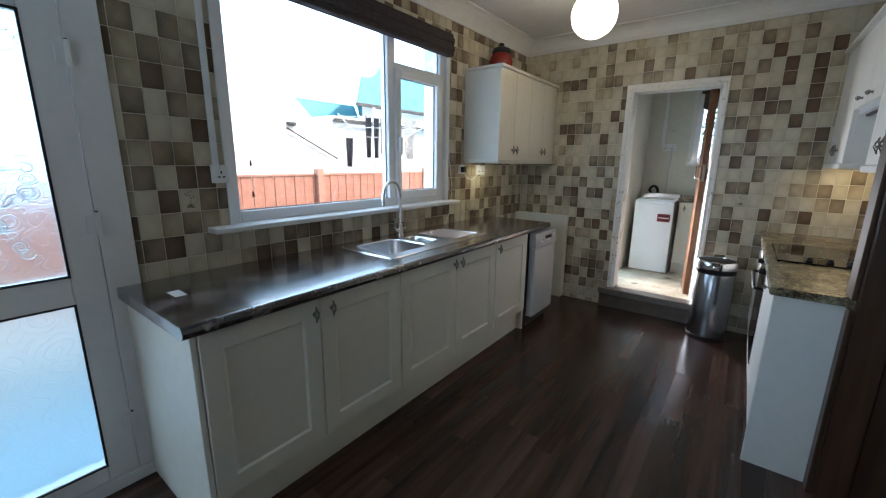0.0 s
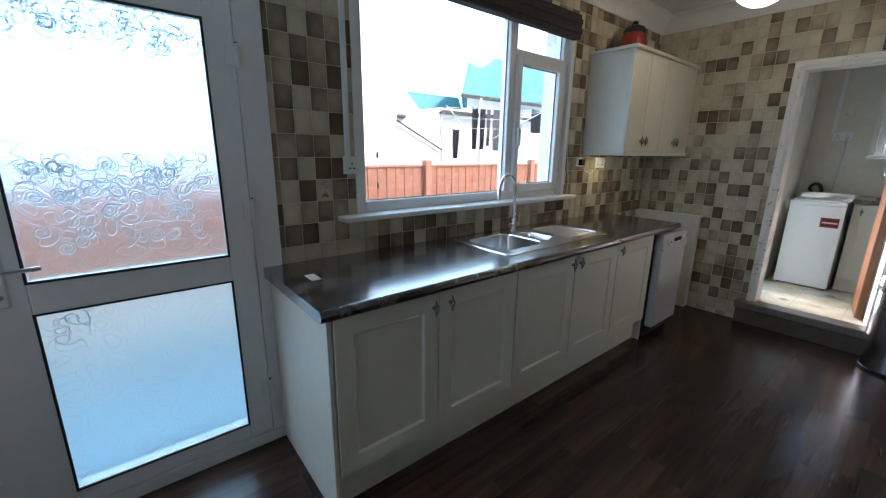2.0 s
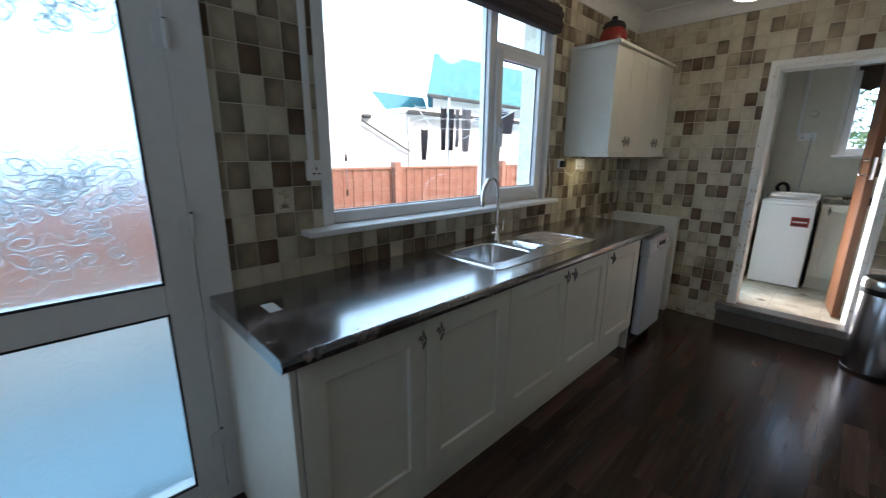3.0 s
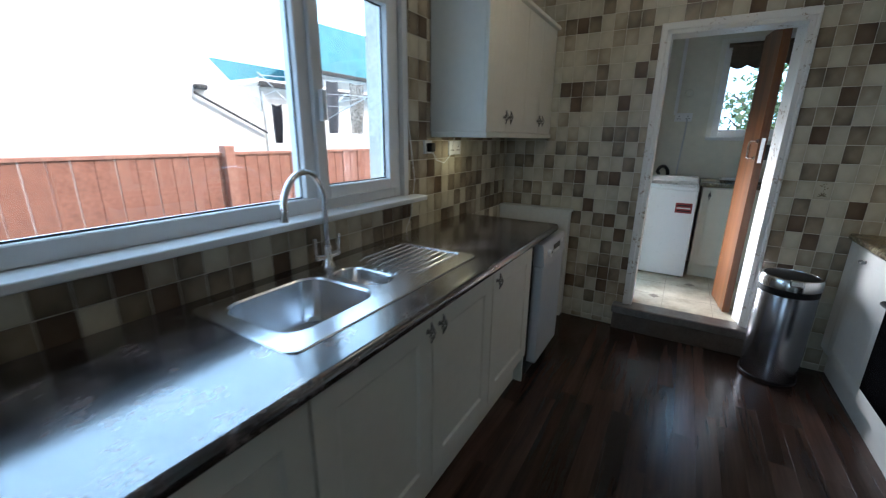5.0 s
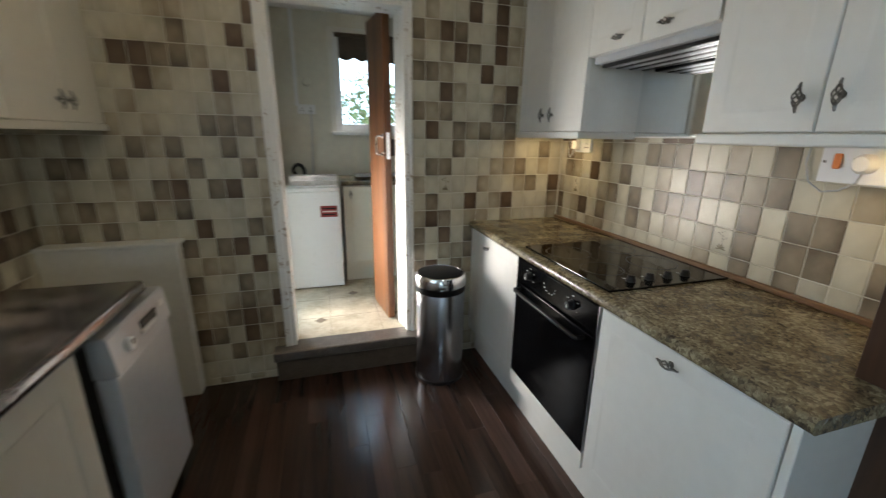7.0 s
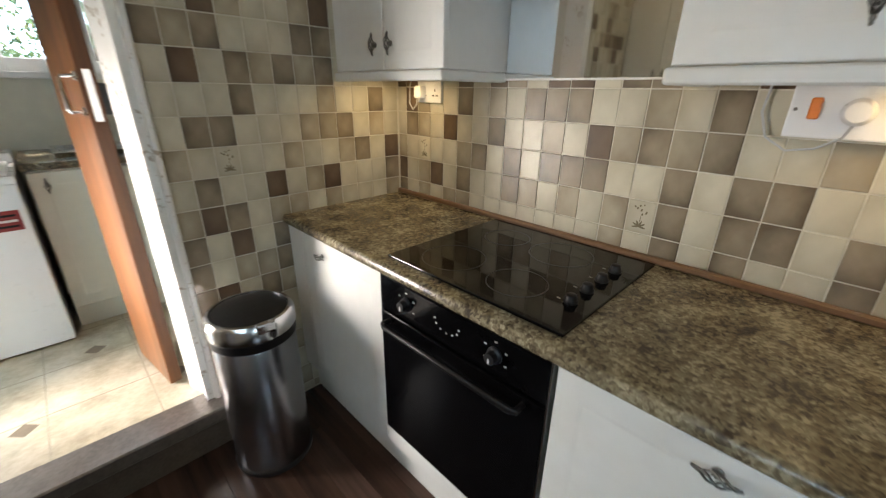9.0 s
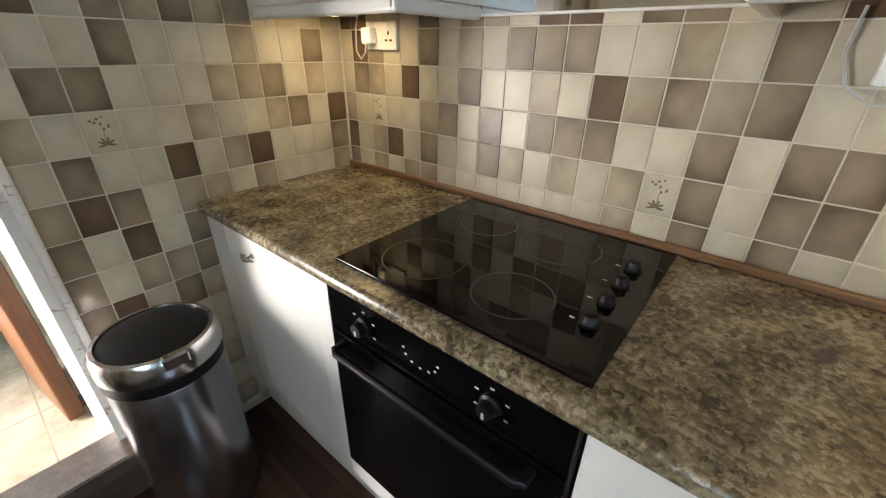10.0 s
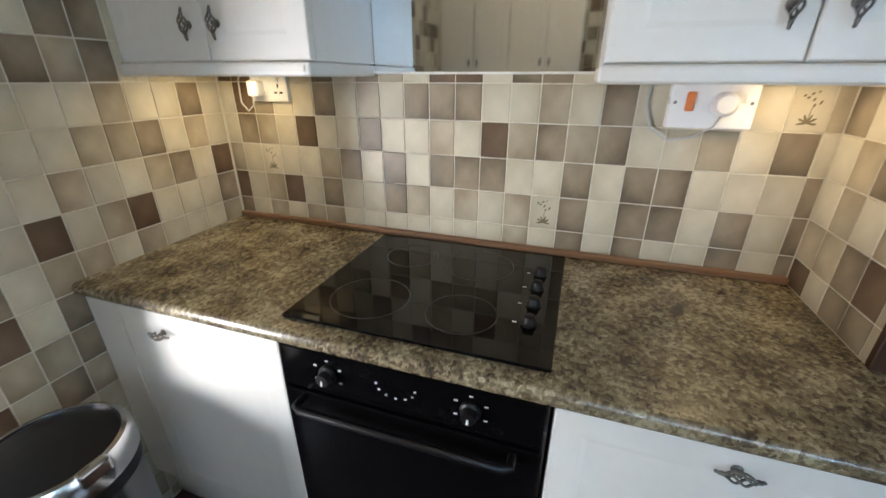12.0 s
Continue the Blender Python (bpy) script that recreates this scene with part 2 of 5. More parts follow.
for node in M_WORN.node_tree.nodes:
    if node.type == "MAP_RANGE" and node.inputs["From Max"].default_value == 1.25:
        node.inputs["From Min"].default_value, node.inputs["From Max"].default_value = 1.16, 1.24
M_UNIT = mat("cream_cabinet_foil", (0.74, 0.71, 0.62), 0.38, var=0.05, scale=3, bump=0.03, bscale=50)
M_UNIT_E = mat("white_cabinet_foil", (0.76, 0.75, 0.71), 0.35, var=0.05, scale=3, bump=0.03, bscale=50)
M_APPL = mat("appliance_white", (0.80, 0.81, 0.82), 0.28, var=0.03, scale=3)
M_GREY = mat("appliance_silver", (0.54, 0.56, 0.59), 0.34, 0.3, var=0.05, scale=4)
M_DKGREY = mat("dark_casing", (0.035, 0.035, 0.037), 0.55, var=0.2, scale=8)
M_OVEN = mat("oven_black_glass", (0.003, 0.003, 0.0035), 0.12, spec=0.05, var=0.2, scale=20)
M_STEEL = mat("brushed_steel", (0.76, 0.76, 0.78), 0.23, 1.0)
M_BIN = mat("bin_steel", (0.32, 0.31, 0.32), 0.26, 1.0)
M_RIM = mat("satin_steel_rim", (0.66, 0.65, 0.65), 0.2, 1.0, var=0.08, scale=10)
M_CHROME = mat("chrome", (0.82, 0.82, 0.83), 0.08, 1.0, var=0.05, scale=8)
M_PEWTER = mat("pewter", (0.26, 0.25, 0.23), 0.32, 1.0, var=0.4, scale=60)
M_BLACK = mat("black_plastic", (0.007, 0.007, 0.008), 0.4, spec=0.3, var=0.3, scale=12)
M_BGLASS = mat("black_glass", (0.004, 0.004, 0.005), 0.05, spec=0.28, var=0.2, scale=20)
M_RING = mat("hob_ring_print", (0.035, 0.035, 0.035), 0.3, var=0.2, scale=30)
M_MARK = mat("white_print", (0.7, 0.7, 0.68), 0.4, var=0.1, scale=30)
M_ORANGE = mat("orange_switch", (0.75, 0.22, 0.05), 0.35, var=0.1, scale=20)
M_RED = mat("red_ceramic", (0.30, 0.035, 0.03), 0.25, var=0.3, scale=12)
M_LABEL = mat("red_label", (0.28, 0.035, 0.035), 0.5, var=0.3, scale=40)
M_FLEX = mat("grey_white_flex", (0.50, 0.51, 0.52), 0.5, var=0.1, scale=20)
M_GASKET = mat("grey_gasket", (0.10, 0.105, 0.11), 0.6, var=0.2, scale=20)
M_RUBBER = mat("rubber", (0.02, 0.02, 0.022), 0.7, var=0.3, scale=20)
M_BLIND = mat("blind_fabric", (0.055, 0.042, 0.045), 0.85, var=0.35, scale=20, bump=0.3, bscale=200)
M_CLOTHB = mat("cafe_blind_fabric", (0.10, 0.075, 0.055), 0.9, var=0.3, scale=20)
M_PAPER = mat("paper", (0.75, 0.75, 0.72), 0.8, var=0.05, scale=20)
M_WT_W = stone_mat("slate_laminate", [(0.0, (0.010, 0.008, 0.009)), (0.4, (0.026, 0.020, 0.021)), (0.7, (0.080, 0.062, 0.060)), (1.0, (0.19, 0.15, 0.14))], 8, 0.22, 0.6, 0.0, 0.10)
for key, value in (("Specular IOR Level", 1.0), ("Coat Weight", 1.0), ("Coat Roughness", 0.14), ("Coat IOR", 1.8)):
    M_WT_W.node_tree.nodes["Principled BSDF"].inputs[key].default_value = value
M_WT_E = stone_mat("granite_laminate", [(0.0, (0.050, 0.039, 0.028)), (0.25, (0.105, 0.083, 0.052)), (0.5, (0.175, 0.142, 0.087)), (0.75, (0.245, 0.207, 0.130)), (1.0, (0.37, 0.325, 0.215))], 10, 0.24, 0.9, 0.4, 0.118)
M_FLOOR = wood_mat("dark_laminate", (0.019, 0.011, 0.0085), (0.082, 0.044, 0.032), 0.22, "Y", 14)
M_FLOOR.node_tree.nodes["Principled BSDF"].inputs["Specular IOR Level"].default_value = 0.4
M_GAP = mat("floor_gap", (0.006, 0.004, 0.003), 0.6, var=0.2)
M_PINE = wood_mat("varnished_pine", (0.085, 0.030, 0.011), (0.25, 0.096, 0.033), 0.35, "Z", 14, False)
M_DARKWOOD = wood_mat("dark_stained_wood", (0.030, 0.013, 0.007), (0.085, 0.040, 0.022), 0.4, "Z", 14, False)
M_STRIP = wood_mat("wood_strip", (0.15, 0.075, 0.036), (0.30, 0.165, 0.085), 0.45, "Y", 20, False)
M_LINO = stone_mat("utility_vinyl", [(0.0, (0.32, 0.265, 0.18)), (0.5, (0.47, 0.405, 0.295)), (1.0, (0.60, 0.53, 0.41))], 5, 0.4, 0.5)
M_VDARK = mat("vinyl_inset", (0.20, 0.15, 0.10), 0.4, var=0.2, scale=20)
M_VSEAM = mat("vinyl_seam", (0.41, 0.345, 0.25), 0.45, var=0.3, scale=12)
M_STEP = mat("step_board", (0.12, 0.092, 0.068), 0.4, var=0.4, scale=14)
M_NOSE = mat("step_nosing_metal", (0.20, 0.175, 0.155), 0.34, 0.6, var=0.3, scale=12)
M_GLASS = glass_mat("window_glass")
M_FROST = glass_mat("patterned_glass", 0.42, 0.3, (0.51, 0.56, 0.58))
M_SWIRL = glass_mat("raised_glass", 0.35, 0.0, (0.62, 0.66, 0.68))
M_MIRROR = mat("mirror", (0.86, 0.88, 0.88), 0.04, 1.0)
M_GLOBE = emit_mat("lit_opal_globe", (1.0, 0.84, 0.58), 5.0)
M_HAZE = emit_mat("hazy_sky", (0.66, 0.85, 1.0), 2.1)
M_FENCE = mat("fence_orange_stain", (0.33, 0.135, 0.085), 0.75, var=0.35, scale=5, bump=0.3, bscale=40)
M_FPOST = mat("fence_post_wood", (0.40, 0.18, 0.12), 0.8, var=0.3, scale=5)
M_RENDER = mat("white_render", (0.78, 0.76, 0.72), 0.85, var=0.12, scale=1.2, bump=0.2)
M_TEAL = mat("slate_blue_roof", (0.022, 0.19, 0.235), 0.6, var=0.3, scale=1.0)
# concrete, with the blue cast of outdoor shade put into its colour
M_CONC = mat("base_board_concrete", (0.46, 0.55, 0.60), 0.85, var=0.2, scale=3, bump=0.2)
M_GUTTER = mat("dark_gutter", (0.05, 0.05, 0.05), 0.5, var=0.2)
# paving, its base colour blued to carry the cool tint of shaded ground
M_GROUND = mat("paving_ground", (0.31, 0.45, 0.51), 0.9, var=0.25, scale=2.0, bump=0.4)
M_LEAF = mat("leaf_green", (0.10, 0.17, 0.05), 0.6, var=0.5, scale=6)
M_BARK = mat("bark", (0.10, 0.07, 0.05), 0.9, var=0.4, scale=8)
M_LINE = mat("washing_line", (0.7, 0.72, 0.74), 0.5, var=0.1)
M_CLOTH1 = mat("dark_navy_cloth", (0.03, 0.035, 0.05), 0.95, var=0.3, scale=14)
M_CLOTH2 = mat("grey_cloth", (0.16, 0.17, 0.19), 0.9, var=0.3, scale=10)
M_CLOTH3 = mat("black_white_patterned_cloth", (0.03, 0.03, 0.03), 0.95, scale=30, color2=(0.65, 0.65, 0.62))


# ---- helpers for meshes ----
def mesh_of(name, bm, material):
    bmesh.ops.recalc_face_normals(bm, faces=bm.faces)
    me = bpy.data.meshes.new(name)
    bm.to_mesh(me)
    bm.free()
    if material:
        me.materials.append(material)
    return me


def part(name, bm, material, parent=None, label="", smooth=False):
    me = mesh_of(name, bm, material)
    if smooth:
        me.polygons.foreach_set("use_smooth", [True] * len(me.polygons))
        me.set_sharp_from_angle(angle=radians(35))
    ob = new(name, me)
    if parent:
        ob.parent = parent
    if label:
        ob["label"] = label
    return ob


def thing(name, m, label, category, group="", kind=""):
    ob = new(name)
    ob.empty_display_size = 0.1
    ob.matrix_world = m
    return tagged(ob, label, category, group, kind)


def box(x0, y0, z0, x1, y1, z1, bev=0.0, seg=1, bm=None):
    own = bm or bmesh.new()
    sub = bmesh.new() if bev and bm else own
    m = Matrix.Translation(((x0 + x1) / 2, (y0 + y1) / 2, (z0 + z1) / 2)) @ Matrix.Diagonal((abs(x1 - x0), abs(y1 - y0), abs(z1 - z0), 1))
    g = bmesh.ops.create_cube(sub, size=1.0, matrix=m)
    if bev:
        bmesh.ops.bevel(sub, geom=list({e for v in g["verts"] for e in v.link_edges}), offset=bev, segments=seg, affect="EDGES", profile=0.6)
    if sub is not own:
        tmp = bpy.data.meshes.new("tmp")
        sub.to_mesh(tmp)
        sub.free()
        own.from_mesh(tmp)
        bpy.data.meshes.remove(tmp)
    return own


def lathe(profile, seg=32, bm=None, at=(0, 0, 0)):
    """Turn a profile of (radius, z) round the z axis."""
    bm = bm or bmesh.new()
    rings = []
    for r, z in profile:
        if r <= 1e-6:
            rings.append([bm.verts.new((at[0], at[1], at[2] + z))])
        else:
            rings.append([bm.verts.new((at[0] + r * math.cos(2 * math.pi * k / seg), at[1] + r * math.sin(2 * math.pi * k / seg), at[2] + z)) for k in range(seg)])
    for a, b in zip(rings, rings[1:]):
        for k in range(seg):
            q = [a[k % len(a)], a[(k + 1) % len(a)], b[(k + 1) % len(b)], b[k % len(b)]]
            q = list(dict.fromkeys(q))
            if len(q) > 2:
                bm.faces.new(q)
    return bm


def tube(points, r, seg=10, bm=None):
    """A round tube along points."""
    bm = bm or bmesh.new()
    pts = [Vector(p) for p in points]
    rings = []
    side = None
    for i, p in enumerate(pts):
        d = (pts[min(i + 1, len(pts) - 1)] - pts[max(i - 1, 0)]).normalized()
        if side is None:
            side = d.orthogonal().normalized()
        side = (side - d * side.dot(d)).normalized()
        up = d.cross(side)
        rr = r[i] if isinstance(r, (list, tuple)) else r
        rings.append([bm.verts.new(p + (side * math.cos(2 * math.pi * k / seg) + up * math.sin(2 * math.pi * k / seg)) * rr) for k in range(seg)])
    for a, b in zip(rings, rings[1:]):
        for k in range(seg):
            bm.faces.new((a[k], a[(k + 1) % seg], b[(k + 1) % seg], b[k]))
    bm.faces.new(rings[0][::-1])
    bm.faces.new(rings[-1])
    return bm


def ball(at, sx, sy, sz, bm=None, u=12, v=8):
    bm = bm or bmesh.new()
    bmesh.ops.create_uvsphere(bm, u_segments=u, v_segments=v, radius=1.0, matrix=Matrix.Translation(at) @ Matrix.Diagonal((sx, sy, sz, 1)))
    return bm


def rounded_rect(x0, y0, x1, y1, r, n=5):
    pts = []
    for cx, cy, a0 in ((x1 - r, y1 - r, 0), (x0 + r, y1 - r, 90), (x0 + r, y0 + r, 180), (x1 - r, y0 + r, 270)):
        for k in range(n + 1):
            a = radians(a0 + 90 * k / n)
            pts.append((cx + r * math.cos(a), cy + r * math.sin(a)))
    return pts


def loft(loops, bm=None, cap_first=False, cap_last=True):
    bm = bm or bmesh.new()
    rings = [[bm.verts.new(p) for p in lp] for lp in loops]
    for a, b in zip(rings, rings[1:]):
        k = len(a)
        for i in range(k):
            bm.faces.new((a[i], a[(i + 1) % k], b[(i + 1) % k], b[i]))
    if cap_first:
        bm.faces.new(rings[0][::-1])
    if cap_last:
        bm.faces.new(rings[-1])
    return bm


def structure(name, bm, material, label, category):
    ob = part(name, bm, material)
    return tagged(ob, label, category, kind="structure")


def wall_boxes(boxes):
    bm = bmesh.new()
    for b in boxes:
        box(*b, bm=bm)
    return bm


# ---- the plan ----
XW, XE, YN, YS, ZC = -2.035, 0.775, 4.14, -1.3, 2.65
YR = 2.31                      # face of the short return wall beside the hob run
DX0, DX1, DZ0, DZ1 = -0.965, -0.262, 0.19, 2.10   # doorway to the utility room
WY0, WY1, WZ0, WZ1 = 0.93, 2.72, 1.11, 2.36      # kitchen window
BY0, BY1, BZ1 = -0.56, 0.515, 2.08                # back door

floor = structure("floor", wall_boxes([(XW - 0.25, YS - 0.2, -0.12, 1.6, YN + 0.02, -0.012)]), M_GAP, "dark brown wood-effect laminate kitchen floor", "floor")
ceiling = structure("ceiling", wall_boxes([(XW - 0.25, YS - 0.2, ZC, 1.6, YN + 0.14, ZC + 0.15)]), M_PLASTER, "plain white painted kitchen ceiling", "ceiling")
T = 0.0022                      # tiles stand proud of the wall core by this
wall_west = structure("wall_west", wall_boxes([
    (XW - 0.25, YS - 0.2, -0.1, XW - T, BY0, ZC), (XW - 0.25, BY0, BZ1, XW - T, BY1, ZC), (XW - 0.25, BY1, -0.1, XW - T, WY0, ZC),
    (XW - 0.25, WY0, -0.1, XW - T, WY1, WZ0 - 0.02), (XW - 0.25, WY0, WZ1, XW - T, WY1, ZC), (XW - 0.25, WY1, -0.1, XW - T, YN + T, ZC)]),
    M_GROUT, "window wall clad in mottled cream and brown tiles", "wall")
wall_north = structure("wall_north", wall_boxes([
    (XW - 0.25, YN + T, -0.1, DX0, YN + 0.14, ZC), (DX0, YN + T, DZ1, DX1, YN + 0.14, ZC), (DX0, YN + T, -0.1, DX1, YN + 0.028, DZ0 - 0.03),
    (DX1, YN + T, -0.1, 1.0, YN + 0.14, ZC)]), M_GROUT, "end wall clad in mottled cream and brown tiles", "wall")
wall_east = structure("wall_east", wall_boxes([(XE + T, YR - 0.08, 0, XE + 0.2, YN + 0.14, ZC)]), M_GROUT, "wall behind the hob with mottled cream and brown tiles", "wall")
wall_return = structure("wall_return", wall_boxes([(0.42, YR - 0.08, 0, XE + T, YR - T, ZC)]), M_GROUT, "short tiled return wall at the end of the hob worktop", "wall")
wall_south = structure("wall_south", wall_boxes([(XW - 0.25, YS - 0.2, 0, -1.5, YS, ZC), (0.7, YS - 0.2, 0, 1.6, YS, ZC), (-0.7, YS - 0.2, 0, 0.7, YS, ZC), (-1.5, YS - 0.2, 0, -0.7, YS, 1.1), (-1.5, YS - 0.2, 2.05, -0.7, YS, ZC)]), M_WALL, "plain cream wall behind the entrance", "wall")
wall_side = structure("wall_side", wall_boxes([(1.4, YS, 0, 1.6, YR - 0.08, ZC), (XE + 0.2, YR - 0.08, 0, 1.6, YR + 0.1, ZC)]), M_WALL, "plain cream side wall of the dining end", "wall")


def coving(name, x0, y0, x1, y1, nx, ny):
    """Concave cornice between wall and ceiling along a line; (nx, ny) points into the room."""
    bm = bmesh.new()
    prof = [(0, -0.13), (0.012, -0.13)] + [(0.012 + 0.118 * (1 - math.cos(radians(a))), -0.13 + 0.118 * math.sin(radians(a))) for a in range(15, 91, 15)] + [(0.13, 0), (0, 0)]
    loops = []
    for px, py in ((x0, y0), (x1, y1)):
        loops.append([(px + nx * d, py + ny * d, ZC + h) for d, h in prof])
    loft(loops, bm, True, True)
    return structure(name, bm, M_PLASTER, "white plaster coving below the ceiling", "coving")


coving("trim_coving_west", XW, YS, XW, YN, 1, 0)
coving("trim_coving_north", XW, YN, XE, YN, 0, -1)
coving("trim_coving_east", XE, YN, XE, YR, -1, 0)

# ---- utility room shell ----
UY0, UY1, UX0, UX1 = YN + 0.14, 5.72, -1.08, 0.75
ZF = 0.19
structure("utility_floor", wall_boxes([(UX0 - 0.1, YN + 0.03, 0, UX1 + 0.1, UY1 + 0.1, ZF)]), M_LINO, "beige stone-effect vinyl utility floor", "floor")
structure("utility_ceiling", wall_boxes([(UX0 - 0.1, UY0, 2.42, UX1 + 0.1, UY1 + 0.1, 2.55)]), M_PLASTER, "white utility room ceiling", "ceiling")
structure("utility_wall_west", wall_boxes([(UX0 - 0.12, UY0, ZF, UX0, 4.40, 2.42), (UX0 - 0.12, 4.96, ZF, UX0, UY1 + 0.1, 2.42), (UX0 - 0.12, 4.40, 1.46, UX0, 4.96, 2.42)]), M_WALL, "cream painted utility wall", "wall")
structure("utility_wall_east", wall_boxes([(UX1, UY0, ZF, UX1 + 0.12, UY1 + 0.1, 2.42)]), M_WALL, "cream painted utility wall", "wall")
VX0, VX1, VZ0, VZ1 = -0.575, 0.32, 1.45, 2.27
structure("utility_wall_north", wall_boxes([(UX0, UY1, ZF, VX0, UY1 + 0.2, 2.42), (VX1, UY1, ZF, UX1, UY1 + 0.2, 2.42),
          (VX0, UY1, ZF, VX1, UY1 + 0.2, VZ0), (VX0, UY1, VZ1, VX1, UY1 + 0.2, 2.42)]), M_WALL, "cream painted utility end wall", "wall")
structure("utility_wall_inner", wall_boxes([(UX0, UY0 - 0.001, ZF, DX0 - 0.02, UY0 + 0.012, 2.42), (DX1 + 0.02, UY0 - 0.001, ZF, UX1, UY0 + 0.012, 2.42), (DX0 - 0.02, UY0 - 0.001, DZ1 + 0.02, DX1 + 0.02, UY0 + 0.012, 2.42)]), M_WALL, "cream painted wall behind the doorway", "wall")

ufl = bpy.data.objects["utility_floor"]
for i in range(3):
    for k in range(3):
        part("diamond", box(-0.03, -0.03, 0, 0.03, 0.03, 0.0006), M_VDARK, ufl).matrix_basis = pose(-0.80 + 0.50 * i + 0.25 * (k % 2), 4.895 + 0.45 * (k - 1), ZF, 0, 0, 45)
for i in range(6):
    part("seam", box(-1.0 + 0.33 * i - 0.068, YN + 0.06, ZF, -1.0 + 0.33 * i - 0.063, UY1, ZF + 0.0004), M_VSEAM, ufl)
for k in range(5):
    part("seam", box(UX0, 4.155 + 0.33 * k, ZF, UX1, 4.16 + 0.33 * k, ZF + 0.0005), M_VSEAM, ufl)

# step up to the utility room
step = thing("doorway_step", pose(0, 0, 0), "dark boarded step with a worn metal nosing below the utility doorway", "step", kind="structure")
part("riser", box(-1.055, 4.072, 0, -0.205, YN + 0.002, 0.135, 0.004), M_STEP, step)
part("nosing", box(-1.065, 4.052, 0.135, -0.198, YN + 0.06, 0.196, 0.006), M_NOSE, step, "worn grey metal nosing")

# doorway lining and architrave
door_1 = thing("door_1", pose(0, 0, 0), "white painted doorway frame with chipped paint, no door hung in it", "door frame", kind="structure")
part("lining", box(DX0, YN - 0.012, ZF, DX0 + 0.028, UY0 + 0.015, DZ1, 0.003), M_WORN, door_1)
splay = ((DX1 + 0.040, YN - 0.020), (DX1 + 0.046, YN - 0.014), (DX1 + 0.046, YN - 0.003), (DX1 - 0.001, YN - 0.003), (DX1 - 0.001, UY0 + 0.015), (DX1 - 0.028, UY0 + 0.015), (DX1 + 0.028, YN - 0.018))
part("lining", loft([[(x, y, z) for x, y in splay] for z in (ZF - 0.03, DZ1)], None, True, True), M_WORN, door_1, "sunlit splayed white reveal")
part("lining", box(DX0, YN - 0.012, DZ1 - 0.028, DX1, UY0 + 0.015, DZ1, 0.003), M_WORN, door_1)
part("architrave", box(DX0 - 0.035, YN - 0.02, ZF - 0.03, DX0 + 0.004, YN + 0.004, DZ1 + 0.04, 0.004), M_WORN, door_1)
part("architrave", box(DX0 - 0.035, YN - 0.021, DZ1 - 0.004, DX1 + 0.045, YN + 0.004, DZ1 + 0.04, 0.004), M_WORN, door_1)


# ---- kitchen window ----
def frame_rect(y0, y1, z0, z1, w, x0, x1, bev=0.004):
    bm = bmesh.new()
    box(x0, y0, z0, x1, y0 + w, z1, bev, 1, bm)
    box(x0, y1 - w, z0, x1, y1, z1, bev, 1, bm)
    box(x0, y0 + w - 0.001, z0, x1, y1 - w + 0.001, z0 + w, bev, 1, bm)
    box(x0, y0 + w - 0.001, z1 - w, x1, y1 - w + 0.001, z1, bev, 1, bm)
    return bm


window_1 = thing("window_1", pose(0, 0, 0), "white plastic kitchen window with a fixed pane and side casement", "window", kind="structure")
XG = -2.10
part("window_frame", frame_rect(WY0, WY1, WZ0 + 0.0, WZ1, 0.06, XG - 0.04, XG + 0.04), M_UPVC, window_1)
part("mullion", box(XG - 0.04, 2.075, WZ0 + 0.06, XG + 0.04, 2.145, WZ1 - 0.06, 0.004), M_UPVC, window_1)
part("transom", box(XG - 0.04, 2.145, 2.05, XG + 0.04, WY1 - 0.06, 2.105, 0.004), M_UPVC, window_1)
cas = part("casement", frame_rect(2.13, 2.655, WZ0 + 0.05, 2.065, 0.055, XG - 0.005, XG + 0.06), M_UPVC, window_1)
part("handle", box(XG + 0.06, 2.15, 1.48, XG + 0.085, 2.175, 1.60, 0.005, 2), M_UPVC, cas)
pane = part("pane", box(XG - 0.006, WY0 + 0.05, WZ0 + 0.05, XG + 0.006, 2.08, WZ1 - 0.05), M_GLASS, window_1)
pane2 = part("pane", box(XG + 0.01, 2.18, WZ0 + 0.10, XG + 0.022, 2.605, 2.015), M_GLASS, window_1)
pane3 = part("pane", box(XG - 0.006, 2.14, 2.10, XG + 0.006, WY1 - 0.055, WZ1 - 0.05), M_GLASS, window_1)
for o in (pane, pane2, pane3):
    o.visible_shadow = False
for y0, y1, z0, z1, x in ((WY0 + 0.056, 2.079, WZ0 + 0.056, WZ1 - 0.056, XG + 0.006), (2.181, 2.604, WZ0 + 0.101, 2.014, XG + 0.024), (2.141, WY1 - 0.056, 2.101, WZ1 - 0.056, XG + 0.006)):
    part("gasket", frame_rect(y0, y1, z0, z1, 0.009, x, x + 0.005, 0.0), M_GASKET, window_1, "dark grey glazing gasket")
part("reveal", wall_boxes([(XG + 0.04, WY0 - 0.012, WZ0, XW + 0.006, WY0 + 0.012, WZ1), (XG + 0.04, WY1 - 0.012, WZ0, XW + 0.006, WY1 + 0.025, WZ1), (XG + 0.04, WY0, WZ1 - 0.012, XW, WY1, WZ1 + 0.012)]), M_UPVC, window_1)
part("window_sill", box(XG + 0.03, WY0 - 0.12, WZ0 - 0.026, XW + 0.09, WY1 + 0.09, WZ0 + 0.002, 0.009, 3), M_UPVC, window_1)

